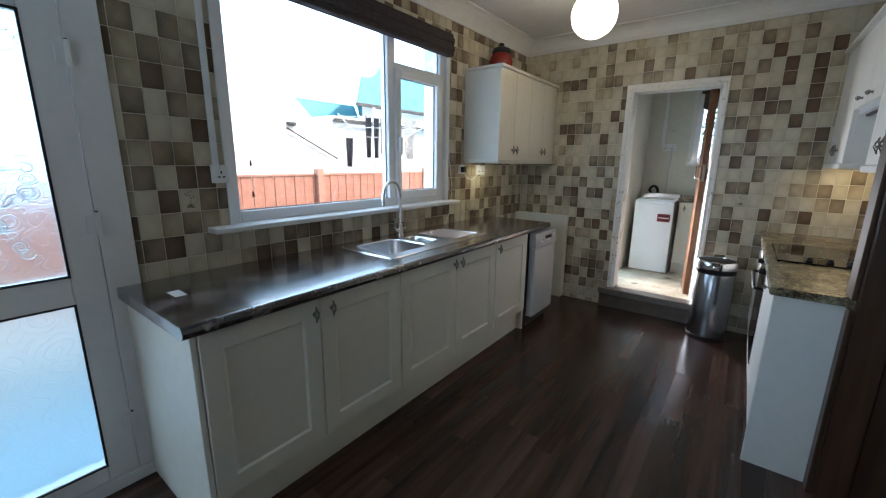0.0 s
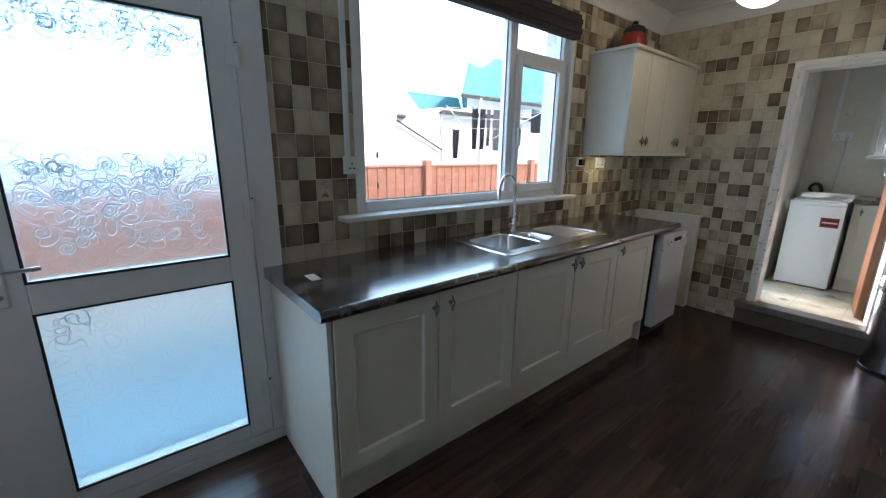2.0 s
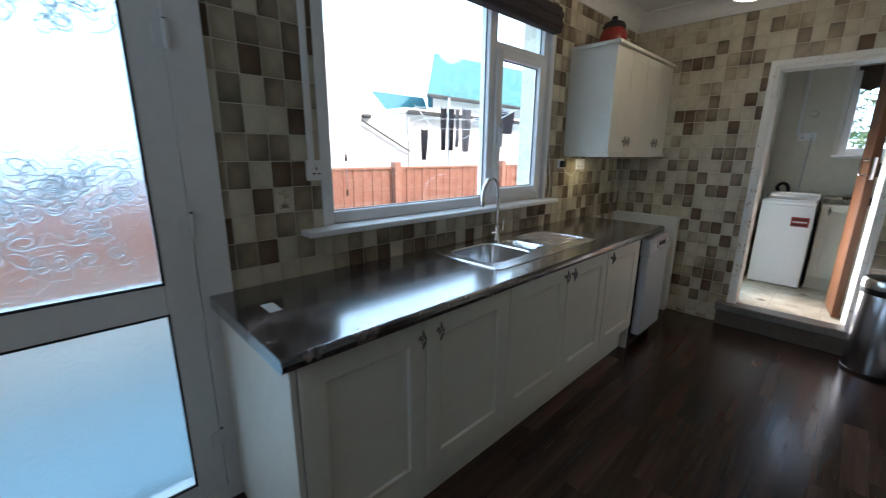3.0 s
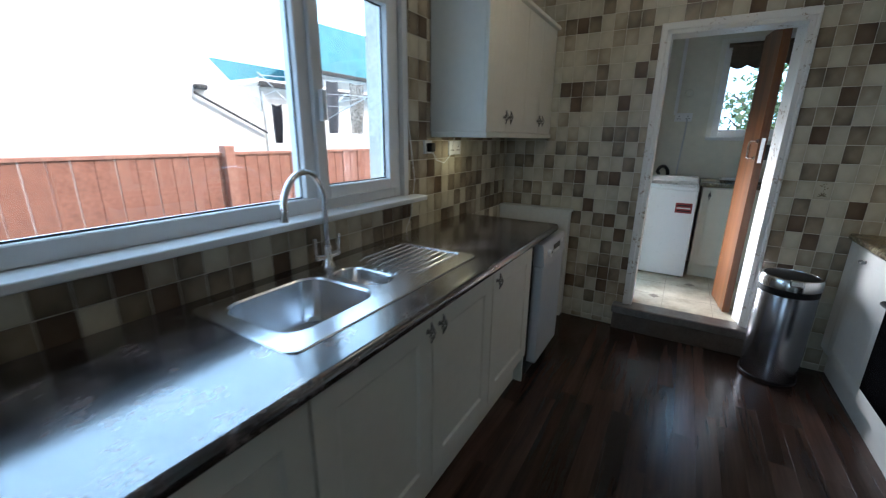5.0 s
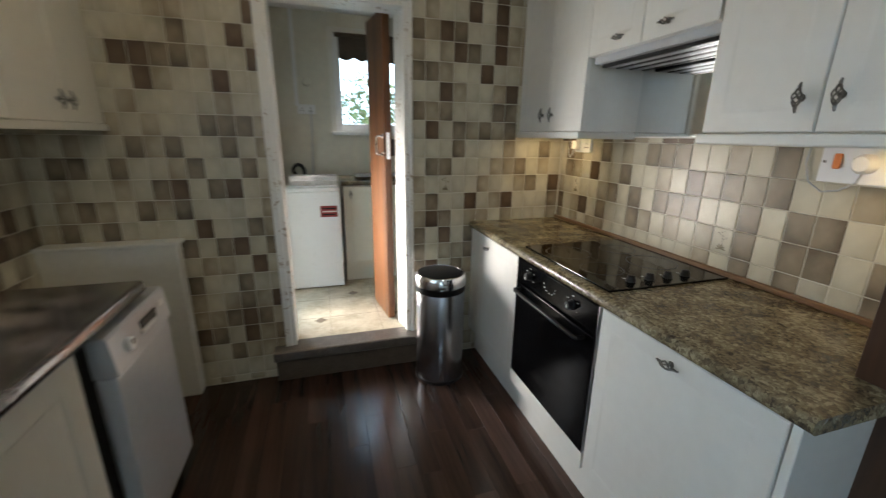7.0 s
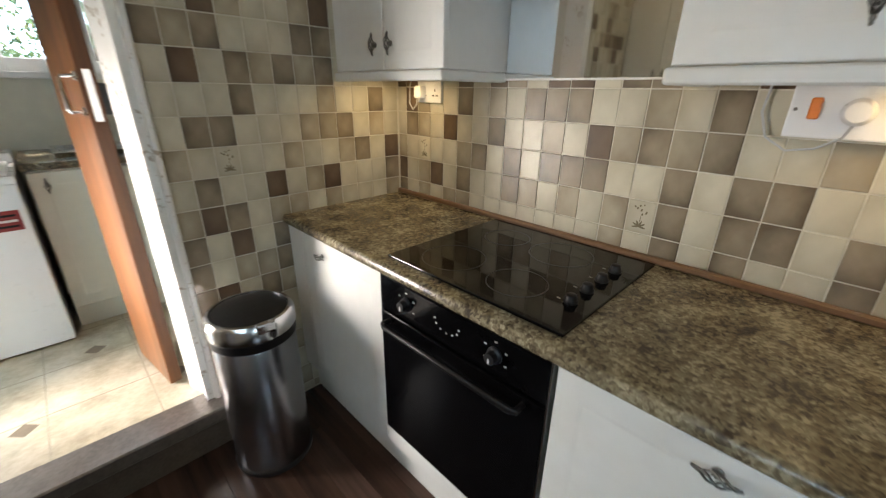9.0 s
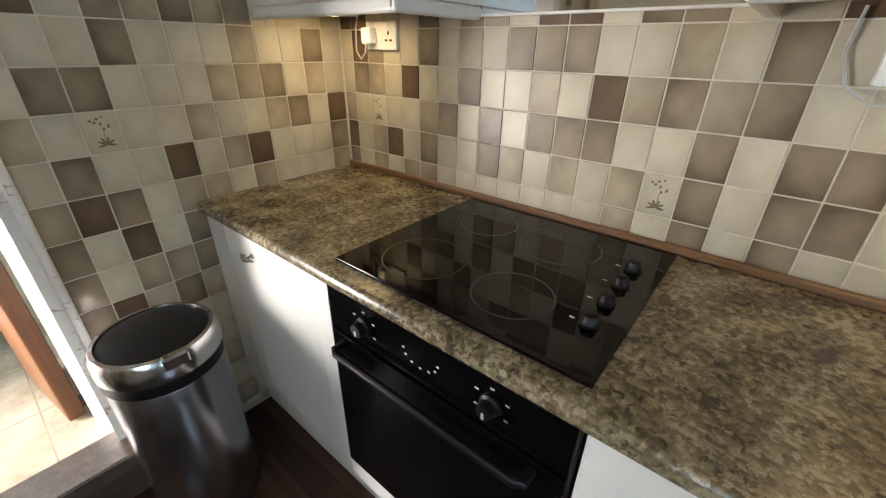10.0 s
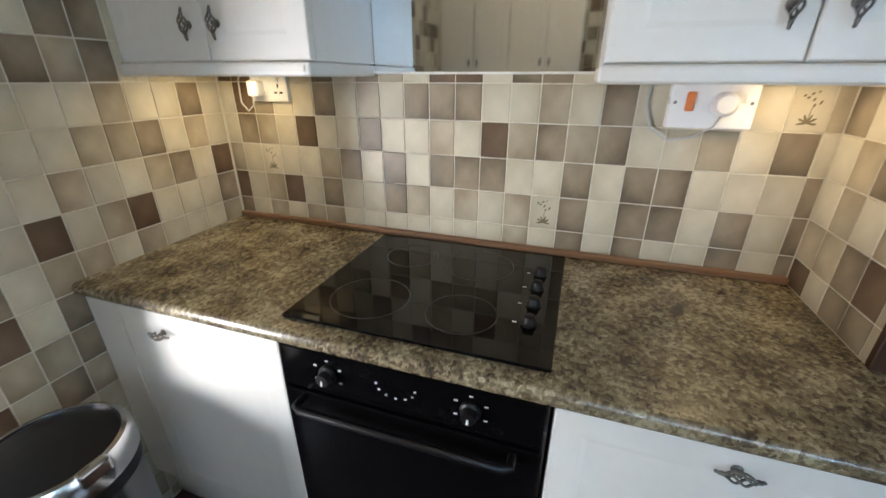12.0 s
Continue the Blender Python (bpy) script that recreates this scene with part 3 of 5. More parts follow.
blind = thing("roman_blind", pose(0, 0, 0), "dark plum fabric blind drawn up at the head of the window", "blind")
part("headrail", box(XW + 0.01, WY0 - 0.05, 2.365, XW + 0.06, WY1 + 0.0, 2.40, 0.004), M_BLIND, blind)
for k in range(4):
    part("fold", box(XW + 0.008 + 0.006 * k, WY0 - 0.04, 2.235 + 0.03 * k, XW + 0.075 + 0.008 * (k % 2), WY1 - 0.01, 2.275 + 0.03 * k, 0.012, 3), M_BLIND, blind)
cord = thing("blind_cord", pose(0, 0, 0), "dark cord with wooden toggles hanging in front of the window", "cord")
part("cord", tube([(XW - 0.02, 1.06, 2.28), (XW - 0.02, 1.06, 1.25)], 0.0012, 6), M_LINE, cord)
for z in (1.43, 1.27):
    part("toggle", tube([(XW - 0.02, 1.06, z), (XW - 0.02, 1.06, z - 0.03)], [0.004, 0.007], 8), M_DARKWOOD, cord)

# ---- back door ----
door_2 = thing("door_2", pose(0, 0, 0), "white plastic back door with two patterned obscure glass panels, closed", "door", kind="structure")
XD = XW
part("door_frame", wall_boxes([(XD - 0.08, BY0 - 0.0, 0.05, XD + 0.008, BY0 + 0.05, BZ1), (XD - 0.08, BY1 - 0.111, 0.05, XD + 0.008, BY1, BZ1), (XD - 0.08, BY0 + 0.05, BZ1 - 0.07, XD + 0.008, BY1 - 0.111, BZ1), (XD - 0.08, BY0, 0.0, XD + 0.02, BY1, 0.055)]), M_UPVC, door_2)
leaf = bmesh.new()
L0, L1 = BY0 + 0.052, BY1 - 0.115
GY0, GY1 = -0.327, 0.296
for b in ((L0, 0.06, GY0, 2.0), (GY1, 0.06, L1, 2.0), (GY0, 0.06, GY1, 0.134), (GY0, 0.868, GY1, 0.982), (GY0, 1.918, GY1, 2.0)):
    box(XD - 0.055, b[0], b[1], XD + 0.012, b[2], b[3], 0.003, 1, leaf)
leaf_ob = part("door_leaf", leaf, M_UPVC, door_2)
g1 = part("pane", box(XD - 0.03, GY0 - 0.005, 0.977, XD - 0.014, GY1 + 0.005, 1.923), M_FROST, door_2, "obscure glass with a swirl relief")
g2 = part("pane", box(XD - 0.03, GY0 - 0.005, 0.129, XD - 0.014, GY1 + 0.005, 0.873), M_FROST, door_2, "obscure glass with a swirl relief")
for o in (g1, g2):
    o.visible_shadow = False
for z0, z1 in ((0.134, 0.868), (0.982, 1.918)):
    part("gasket", frame_rect(GY0 - 0.003, GY1 + 0.003, z0 - 0.003, z1 + 0.003, 0.008, XD + 0.006, XD + 0.014, 0.0), M_RUBBER, door_2, "black rubber glazing gasket")


def swirl_mesh(turns, r0, r1, squash, tail):
    """A curl of raised glass: a spiral that runs out into a short tail."""
    pts = []
    n = int(14 * turns)
    for k in range(n + 1):
        f = k / n
        a, r = 2 * math.pi * turns * f, r0 + (r1 - r0) * f
        pts.append((0, r * math.cos(a), squash * r * math.sin(a)))
    ex, ez = pts[-1][1], pts[-1][2]
    for k in range(1, 6):
        pts.append((0, ex + tail * k / 5, ez + 0.35 * tail * math.sin(k * 0.9)))
    rad = [0.0014 + 0.0022 * math.sin(math.pi * k / (len(pts) - 1)) for k in range(len(pts))]
    me = mesh_of("swirl", tube(pts, rad, 6), M_SWIRL)
    me.polygons.foreach_set("use_smooth", [True] * len(me.polygons))
    return me


SWIRLS = [swirl_mesh(2.2, 0.006, 0.030, 1.0, 0.03), swirl_mesh(1.5, 0.010, 0.036, 0.8, -0.05), swirl_mesh(0.9, 0.016, 0.042, 0.6, 0.06), swirl_mesh(1.2, 0.008, 0.024, 1.1, 0.05), swirl_mesh(0.6, 0.03, 0.05, 0.35, -0.06)]
srnd = random.Random(21)
for pn, z0, z1 in ((g1, 0.99, 1.91), (g2, 0.14, 0.862)):
    bands = []
    if pn is g1:
        bands = [(GY0, GY1, 1.76, 1.915, 46), (GY0, GY1, 1.22, 1.42, 64), (GY0, GY1, 1.06, 1.24, 26)]
    else:
        bands = [(GY0, GY0 + 0.2, 0.68, 0.86, 5)]
    for y0, y1, za, zb, count in bands:
        for k in range(count):
            o = new("swirl", SWIRLS[srnd.randrange(5)])
            o.parent = pn
            y, z = srnd.uniform(y0 + 0.045, y1 - 0.045), srnd.uniform(za + 0.025, zb - 0.025)
            o.matrix_basis = pose(XD - 0.0135, y, z, srnd.uniform(0, 360), 0, 0) @ Matrix.Diagonal((0.8, srnd.uniform(0.7, 1.1), 0.9, 1))
            o.visible_shadow = False
for z in (0.3, 1.18, 1.80):
    hinge = part("hinge", tube([(XD + 0.022, L1 + 0.006, z - 0.045), (XD + 0.022, L1 + 0.006, z + 0.045)], 0.0075, 10), M_UPVC, door_2)
    part("hinge_leaf", box(XD + 0.009, L1 - 0.03, z - 0.035, XD + 0.018, L1 + 0.004, z + 0.035, 0.003, 2), M_UPVC, hinge)
    part("cap", ball((XD + 0.022, L1 + 0.006, z + 0.047), 0.006, 0.006, 0.004, None, 10, 6), M_GUTTER, hinge, "dark pin cap")
part("lever", tube([(XD + 0.012, -0.39, 1.04), (XD + 0.05, -0.39, 1.04), (XD + 0.055, -0.37, 1.04), (XD + 0.055, -0.275, 1.04)], 0.008, 8), M_CHROME, door_2, "chrome lever handle")
part("backplate", box(XD + 0.011, -0.408, 0.91, XD + 0.02, -0.372, 1.12, 0.004), M_UPVC, door_2)
part("keyhole", lathe([(0, 0.006), (0.008, 0.006), (0.008, 0)], 12, None, (0, 0, 0)), M_CHROME, door_2).matrix_basis = pose(XD + 0.02, -0.39, 0.95, 0, 90, 0)


# ---- kitchen units ----
def handle_mesh():
    """Twisted wire cage on a short stem, with leaf ends."""
    bm = bmesh.new()
    for k in range(4):
        pts = []
        for i in range(11):
            f = i / 10
            a, r = math.pi * (0.5 * k + 1.1 * f), 0.003 + 0.0105 * math.sin(math.pi * f)
            pts.append((r * math.cos(a), -0.022 + r * math.sin(a) * 0.8, -0.027 + 0.054 * f))
        tube(pts, 0.0028, 5, bm)
    for z in (-0.032, 0.032):
        ball((0, -0.020, z), 0.0055, 0.005, 0.009, bm, 8, 6)
        ball((0, -0.018, z * 1.28), 0.004, 0.004, 0.005, bm, 8, 6)
    ball((0, -0.010, 0), 0.006, 0.012, 0.006, bm, 8, 6)
    ball((0, -0.002, 0), 0.012, 0.003, 0.012, bm, 10, 6)
    me = mesh_of("handle", bm, M_PEWTER)
    me.polygons.foreach_set("use_smooth", [True] * len(me.polygons))
    return me


HANDLE = handle_mesh()


def panel_door(w, h, t=0.02, rail=0.075, rec=0.007):
    """Framed door: raised rails round a recessed panel with a sloped step."""
    bm = bmesh.new()
    e = 0.003

    def ring(i, y):
        return [(i, y, i), (w - i, y, i), (w - i, y, h - i), (i, y, h - i)]
    loft([ring(0, t), ring(0, e), ring(e, 0), ring(rail, 0), ring(rail + 0.010, rec)], bm, True, True)
    return bm


def flat_door(w, h, t=0.02):
    return panel_door(w, h, t, 0.055, 0.0014)


def add_door(parent, x, z, w, h, material, handles=(), flat=False, name="door"):
    d = part(name, flat_door(w, h) if flat else panel_door(w, h), material, parent)
    d.location = (x, -0.02, z)
    for hx, hz, turned in handles:
        k = new("handle", HANDLE)
        k.parent = d
        k.matrix_basis = pose(hx - x, 0, hz - z, 0, 90 if turned else 0, 0) @ Matrix.Diagonal((0.78, 0.9, 0.82, 1))
        k["label"] = "ornate pewter handle"
    return d


def base_unit(m, w, doors, material, label, h0=0.17, h1=0.865, depth=0.55, group="base cabinets", flat=False, body_top=None):
    u = thing("base_cabinet", m, label, "cabinet", group)
    part("body", box(0.001, 0.0, h0, w - 0.001, depth, body_top or h1, 0.002), material, u)
    for x0, x1, hs in doors:
        add_door(u, x0 + 0.002, h0 + 0.003, x1 - x0 - 0.004, h1 - h0 - 0.012, material, hs, flat)
    return u


XF = -1.405    # carcass front of the sink run; doors stand 20 mm proud of it
W_LAB = "cream framed-door base cabinet with pewter handles under the sink worktop"
base_unit(pose(XF, 0.477, 0, 0, 0, 90), 0.988, ((0.0, 0.482, ((0.452, 0.795, False),)), (0.482, 0.988, ((0.54, 0.80, False),))), M_UNIT, W_LAB, 0.185)
base_unit(pose(XF, 1.467, 0, 0, 0, 90), 1.01, ((0.0, 0.515, ((0.483, 0.807, False),)), (0.515, 1.01, ((0.558, 0.807, False),))), M_UNIT, W_LAB, 0.185, body_top=0.725)
base_unit(pose(XF, 2.479, 0, 0, 0, 90), 0.522, ((0.0, 0.522, ((0.036, 0.809, False),)),), M_UNIT, "narrow cream base cabinet with a pewter handle beside the dishwasher", 0.185)
endp = thing("end_panel", pose(0, 0, 0), "pale cream end panel closing the sink cabinets", "panel")
part("panel", box(XW + 0.005, 0.455, 0, XF + 0.018, 0.475, 0.868, 0.002), M_UNIT, endp)
endp2 = thing("end_panel", pose(0, 0, 0), "narrow cream panel between cabinet and dishwasher", "panel")
part("panel", box(XW + 0.005, 3.003, 0, XF + 0.005, 3.02, 0.868, 0.002), M_UNIT, endp2)
pl = thing("plinth", pose(0, 0, 0), "cream kickboard under the sink cabinets", "plinth")
part("board", box(XF - 0.062, 0.477, 0, XF - 0.045, 3.0, 0.183, 0.002), M_UNIT, pl)


def worktop(name, x_back, x_front, y0, y1, z0, z1, hole, material, label):
    """Laminate worktop with a rounded front edge, and a cut-out (x0, x1, y0, y1)."""
    bm = bmesh.new()
    s = 1 if x_front > x_back else -1
    r = (z1 - z0) / 2
    ha, hb = (hole[0], hole[1]) if hole else ((2 * x_back + x_front) / 3, (x_back + 2 * x_front) / 3)
    if s < 0:
        ha, hb = max(ha, hb), min(ha, hb)
    xe = x_front - s * r * 0.7
    prof = [(x_back, z0), (x_back, z1), (ha, z1), (hb, z1), (xe, z1), (xe, z0), (hb, z0), (ha, z0)]
    ys = [y0, hole[2], hole[3], y1] if hole else [y0, y1]
    rings = [[bm.verts.new((px, y, pz)) for px, pz in prof] for y in ys]
    n = len(prof)
    for k, (p, q) in enumerate(zip(rings, rings[1:])):
        for i in range(n):
            if hole and k == 1 and i in (2, 6):
                continue
            bm.faces.new((p[i], p[(i + 1) % n], q[(i + 1) % n], q[i]))
    bm.faces.new(rings[0][::-1])
    bm.faces.new(rings[-1])
    ob = tagged(new(name), label, "worktop")
    part("top", bm, material, ob)
    nose = [(xe + s * r * 0.7 * math.sin(radians(a)), z1 - r + r * math.cos(radians(a))) for a in range(0, 181, 15)]
    part("front_edge", loft([[(px, y, pz) for px, pz in nose] for y in (y0, y1)], None, True, True), material, ob, "rounded laminate front edge", smooth=True)
    return ob


SX0, SX1, SY0, SY1 = -1.962, -1.49, 1.513, 2.52
worktop("worktop", XW + 0.002, -1.364, 0.43, 3.42, 0.858, 0.905, (SX0 + 0.02, SX1 - 0.02, SY0 + 0.02, SY1 - 0.02), M_WT_W, "dark slate-effect laminate worktop along the window wall")

# ---- sink ----
sink = thing("sink", pose(0, 0, 0), "stainless steel sink with one and a half bowls and drainer", "sink")
bm = bmesh.new()
outer = rounded_rect(SX0, SY0, SX1, SY1, 0.03)
holes = [rounded_rect(-1.905, 1.562, -1.565, 1.935, 0.075), rounded_rect(-1.86, 1.968, -1.605, 2.10, 0.055)]
edges = []
for lp in [outer] + holes:
    vs = [bm.verts.new((x, y, 0.910)) for x, y in lp]
    edges += [bm.edges.new((vs[i], vs[(i + 1) % len(vs)])) for i in range(len(vs))]
bmesh.ops.triangle_fill(bm, use_beauty=True, use_dissolve=False, edges=edges)
rim = rounded_rect(SX0 - 0.004, SY0 - 0.004, SX1 + 0.004, SY1 + 0.004, 0.034)
loft([[(x, y, 0.910) for x, y in outer], [(x, y, 0.9062) for x, y in rim]], bm, False, False)
part("sink_top", bm, M_STEEL, sink)


def bowl(x0, y0, x1, y1, r, depth):
    loops = []
    for d, ins in ((0, 0), (0.006, 0.006), (depth - 0.03, 0.018), (depth - 0.008, 0.03), (depth, 0.06)):
        loops.append([(x, y, 0.910 - d) for x, y in rounded_rect(x0 + ins, y0 + ins, x1 - ins, y1 - ins, max(r - ins * 0.5, 0.02))])
    return loft(loops)


part("bowl", bowl(-1.905, 1.562, -1.565, 1.935, 0.075, 0.17), M_STEEL, sink, smooth=True)
part("half_bowl", bowl(-1.86, 1.968, -1.605, 2.10, 0.055, 0.10), M_STEEL, sink, smooth=True)
for cx, cy, z in ((-1.735, 1.75, 0.7405), (-1.732, 2.034, 0.8105)):
    part("waste", lathe([(0.04, 0.0), (0.038, 0.004), (0.02, 0.003), (0.018, -0.003), (0, -0.003)], 20, None, (cx, cy, z)), M_CHROME, sink, smooth=True)
for k in range(9):
    x = -1.88 + k * 0.038
    part("drainer_rib", tube([(x * 0.9 - 0.175, 2.16, 0.910), (x, 2.21, 0.9115), (x, 2.47, 0.9115)], [0.002, 0.004, 0.003], 6), M_STEEL, sink)
part("drainer_ridge", box(-1.905, 2.488, 0.909, -1.57, 2.50, 0.9145, 0.003, 2), M_STEEL, sink)
for k in range(6):
    part("slot", box(-1.82 + 0.035 * k, 2.112, 0.9095, -1.805 + 0.035 * k, 2.135, 0.9118, 0.001), M_CHROME, sink)

tap = thing("mixer_tap", pose(-1.932, 2.045, 0.910), "chrome kitchen mixer tap with a swan neck and two levers", "tap")
part("body", lathe([(0, 0), (0.028, 0), (0.028, 0.006), (0.02, 0.02), (0.018, 0.07), (0.016, 0.085), (0.012, 0.09)], 20), M_CHROME, tap, smooth=True)
arc = [(0, 0, 0.08), (0, 0, 0.285)] + [(0.042 * (1 - math.cos(radians(a))), -0.124 * (1 - math.cos(radians(a))), 0.27 + 0.118 * math.sin(radians(a))) for a in range(12, 181, 12)] + [(0.084, -0.25, 0.235)]
part("spout", tube(arc, 0.0115, 12), M_CHROME, tap, smooth=True)
for s in (-1, 1):
    part("valve", tube([(0, 0, 0.04), (0, s * 0.055, 0.045)], 0.013, 12), M_CHROME, tap, smooth=True)
    part("lever", tube([(0, s * 0.055, 0.04), (0, s * 0.06, 0.07), (0.004, s * 0.063, 0.125)], [0.012, 0.007, 0.008], 10), M_CHROME, tap, smooth=True)

# ---- dishwasher ----
dw = thing("dishwasher", pose(-1.375, 3.075, 0, 0, 0, 90), "slim silver and white dishwasher beside the base cabinets", "dishwasher")
part("body", box(0.006, 0.03, 0.025, 0.439, 0.58, 0.845, 0.004), M_DKGREY, dw, "dark grey casing")
part("door", box(0.004, -0.03, 0.10, 0.441, 0.028, 0.715, 0.010, 2), M_GREY, dw, "silver door")
cp = part("control_panel", loft([[(x, y, z) for y, z in ((0.028, 0.72), (-0.034, 0.72), (-0.038, 0.726), (-0.026, 0.838), (-0.018, 0.846), (0.028, 0.846))] for x in (0.004, 0.441)], None, True, True), M_GREY, dw)
part("recess", box(0.20, -0.0345, 0.772, 0.33, -0.020, 0.806, 0.004, 2), M_BLACK, cp, "dark recessed grip")
part("grip", box(0.195, -0.041, 0.762, 0.30, -0.030, 0.778, 0.005, 2), M_APPL, cp, "white grip lip")
part("display", box(0.36, -0.0335, 0.79, 0.40, -0.0285, 0.812, 0.001), M_APPL, cp)
part("knob", lathe([(0, 0.016), (0.017, 0.016), (0.022, 0.012), (0.024, 0.0)], 20), M_APPL, cp, "white round dial", smooth=True).matrix_basis = pose(0.10, -0.033, 0.778, 84, 0, 0)
part("pointer", box(0.097, -0.0508, 0.778, 0.103, -0.047, 0.796, 0.001), M_BLACK, cp)
part("plinth", box(0.012, 0.03, 0.0, 0.433, 0.05, 0.098, 0.002), M_DKGREY, dw)

# boxed pipe ledge against the end wall
ledge = thing("pipe_boxing", pose(0, 0, 0), "white painted pipe boxing with a ledge against the end wall", "boxing", kind="structure")
part("box", box(XW + 0.002, 4.055, 0, -1.455, YN - 0.002, 0.872, 0.003), M_WHITE, ledge)
part("ledge_top", box(XW + 0.002, 4.042, 0.872, -1.44, YN - 0.002, 0.890, 0.003), M_WHITE, ledge)


# ---- wall cabinets ----
def wall_unit(m, w, h, depth, doors, material, label, niche=None):
    u = thing("wall_cabinet", m, label, "cabinet", "wall cabinets")
    part("body", box(0.001, 0.0, 0, w - 0.001, depth, h, 0.002), material, u)
    for x0, x1, z0, z1, hs in doors:
        add_door(u, x0 + 0.002, z0 + 0.002, x1 - x0 - 0.004, z1 - z0 - 0.004, material, hs, True)
    return u


WCX = -1.70
wc = wall_unit(pose(WCX, 2.968, 1.452, 0, 0, 90), 1.165, 0.725, XW * -1 + WCX - 0.004, ((0, 0.27, 0, 0.725, ((0.235, 0.085, False),)), (0.27, 0.57, 0, 0.725, ((0.305, 0.085, False),)), (0.57, 0.87, 0, 0.725, ((0.835, 0.085, False),)), (0.87, 1.165, 0, 0.725, ((0.905, 0.085, False),))), M_UNIT, "cream wall cabinet with four narrow doors and pewter handles")
part("cornice", box(-0.022, -0.045, 0.725, 1.168, 0.32, 0.748, 0.006, 2), M_UNIT, wc)
part("pelmet", box(0.010, -0.03, -0.03, 1.165, -0.008, 0.0, 0.006, 2), M_UNIT, wc)
part("pelmet", box(-0.010, -0.03, -0.03, 0.009, 0.32, 0.0, 0.006, 2), M_UNIT, wc)

pot = thing("ornament_jar", pose(-1.86, 3.27, 2.20) @ Matrix.Scale(1.25, 4), "red ceramic jar with a dark lid on the wall cabinet", "jar")
part("jar", lathe([(0, 0), (0.055, 0), (0.075, 0.03), (0.08, 0.07), (0.065, 0.115), (0.055, 0.125)], 24), M_RED, pot, smooth=True)
part("lid", lathe([(0.062, 0.122), (0.066, 0.135), (0.055, 0.155), (0.02, 0.17), (0.016, 0.19), (0, 0.195)], 24), M_RUBBER, pot, "dark knobbed lid", smooth=True)

EXF = 0.475     # carcass front of the wall cabinets over the hob
ED = XE - EXF - 0.002
ZB = 1.452
far = wall_unit(pose(EXF, YN - 0.003, ZB, 0, 0, -90), 0.626, 0.76, ED, ((0, 0.322, 0, 0.76, ((0.276, 0.085, False),)), (0.322, 0.626, 0, 0.76, ((0.366, 0.085, False),))), M_UNIT_E, "white two-door wall cabinet beside the cooker hood")
hood_u = wall_unit(pose(EXF, 3.511, 1.768, 0, 0, -90), 0.636, 0.444, ED, ((0, 0.318, 0, 0.444, ((0.20, 0.045, True),)), (0.318, 0.636, 0, 0.444, ((0.44, 0.045, True),))), M_UNIT_E, "white cabinet housing the cooker hood above the niche")
near = wall_unit(pose(EXF, 2.868, ZB - 0.012, 0, 0, -90), 0.563, 0.76, ED, ((0, 0.315, 0, 0.76, ((0.272, 0.085, False),)), (0.315, 0.563, 0, 0.76, ((0.357, 0.085, False),))), M_UNIT_E, "white two-door wall cabinet above the hob worktop")
for u, w in ((far, 0.626), (near, 0.563)):
    part("pelmet", box(0.0, -0.034, -0.034, w, -0.008, -0.001, 0.010, 3), M_UNIT_E, u)
part("pelmet", box(0.600, -0.034, -0.034, 0.628, ED, -0.001, 0.010, 3), M_UNIT_E, far)
part("pelmet", box(-0.006, -0.034, -0.034, 0.022, ED, -0.001, 0.010, 3), M_UNIT_E, near)
for u, w in ((far, 0.626), (hood_u, 0.636), (near, 0.563)):
    part("cornice", box(0.0, -0.05, 0.76 if u is not hood_u else 0.444, w, ED, 0.785 if u is not hood_u else 0.469, 0.006, 2), M_UNIT_E, u)
hood = thing("cooker_hood", pose(EXF, 3.503, 1.718, 0, 0, -90), "built-in cooker hood with dark slatted grille", "cooker hood")
part("housing", box(0.01, 0.005, 0.02, 0.62, ED - 0.01, 0.05, 0.003), M_GREY, hood)
for k in range(7):
    part("slat", box(0.03, 0.03 + 0.036 * k, 0.006, 0.60, 0.05 + 0.036 * k, 0.022, 0.003), M_GREY if k % 2 else M_BLACK, hood)
mir = thing("mirror_panel", pose(XE - 0.006, 3.51, 1.432, 0, 0, -90), "mirrored panel at the back of the cooker hood niche", "mirror")
part("mirror", box(0.0, 0.0, 0.0, 0.635, 0.004, 0.34), M_MIRROR, mir)
part("edge_strip", box(0.0, -0.012, -0.006, 0.635, 0.006, 0.0, 0.001), M_WHITE, mir)

# ---- hob run ----
BX = 0.188     # carcass front of the hob run
E_LAB = "white base cabinet with an ornate pewter handle under the hob worktop"
fu = base_unit(pose(BX, YN - 0.003, 0, 0, 0, -90), 0.645, ((0.12, 0.645, ((0.275, 0.80, True),)),), M_UNIT_E, "white base cabinet with an ornate pewter handle in the corner", 0.17, 0.868, 0.58, "hob base cabinets", True)
part("filler", box(0.0, -0.02, 0.17, 0.117, 0.0, 0.865, 0.002), M_UNIT_E, fu)
nu = base_unit(pose(BX, 2.872, 0, 0, 0, -90), 0.592, ((0.0, 0.592, ((0.299, 0.82, True),)),), M_UNIT_E, "wide white base cabinet with an ornate pewter handle beside the oven", 0.17, 0.868, 0.58, "hob base cabinets", True)
ep = thing("end_panel", pose(0, 0, 0), "white end panel closing the hob cabinets", "panel")
part("panel", box(BX - 0.02, 2.257, 0, 0.418, 2.277, 0.868, 0.002), M_UNIT_E, ep)
pe = thing("plinth", pose(0, 0, 0), "white kickboard under the hob cabinets", "plinth")
part("board", box(BX + 0.03, 2.28, 0, BX + 0.047, YN - 0.003, 0.166, 0.002), M_UNIT_E, pe)
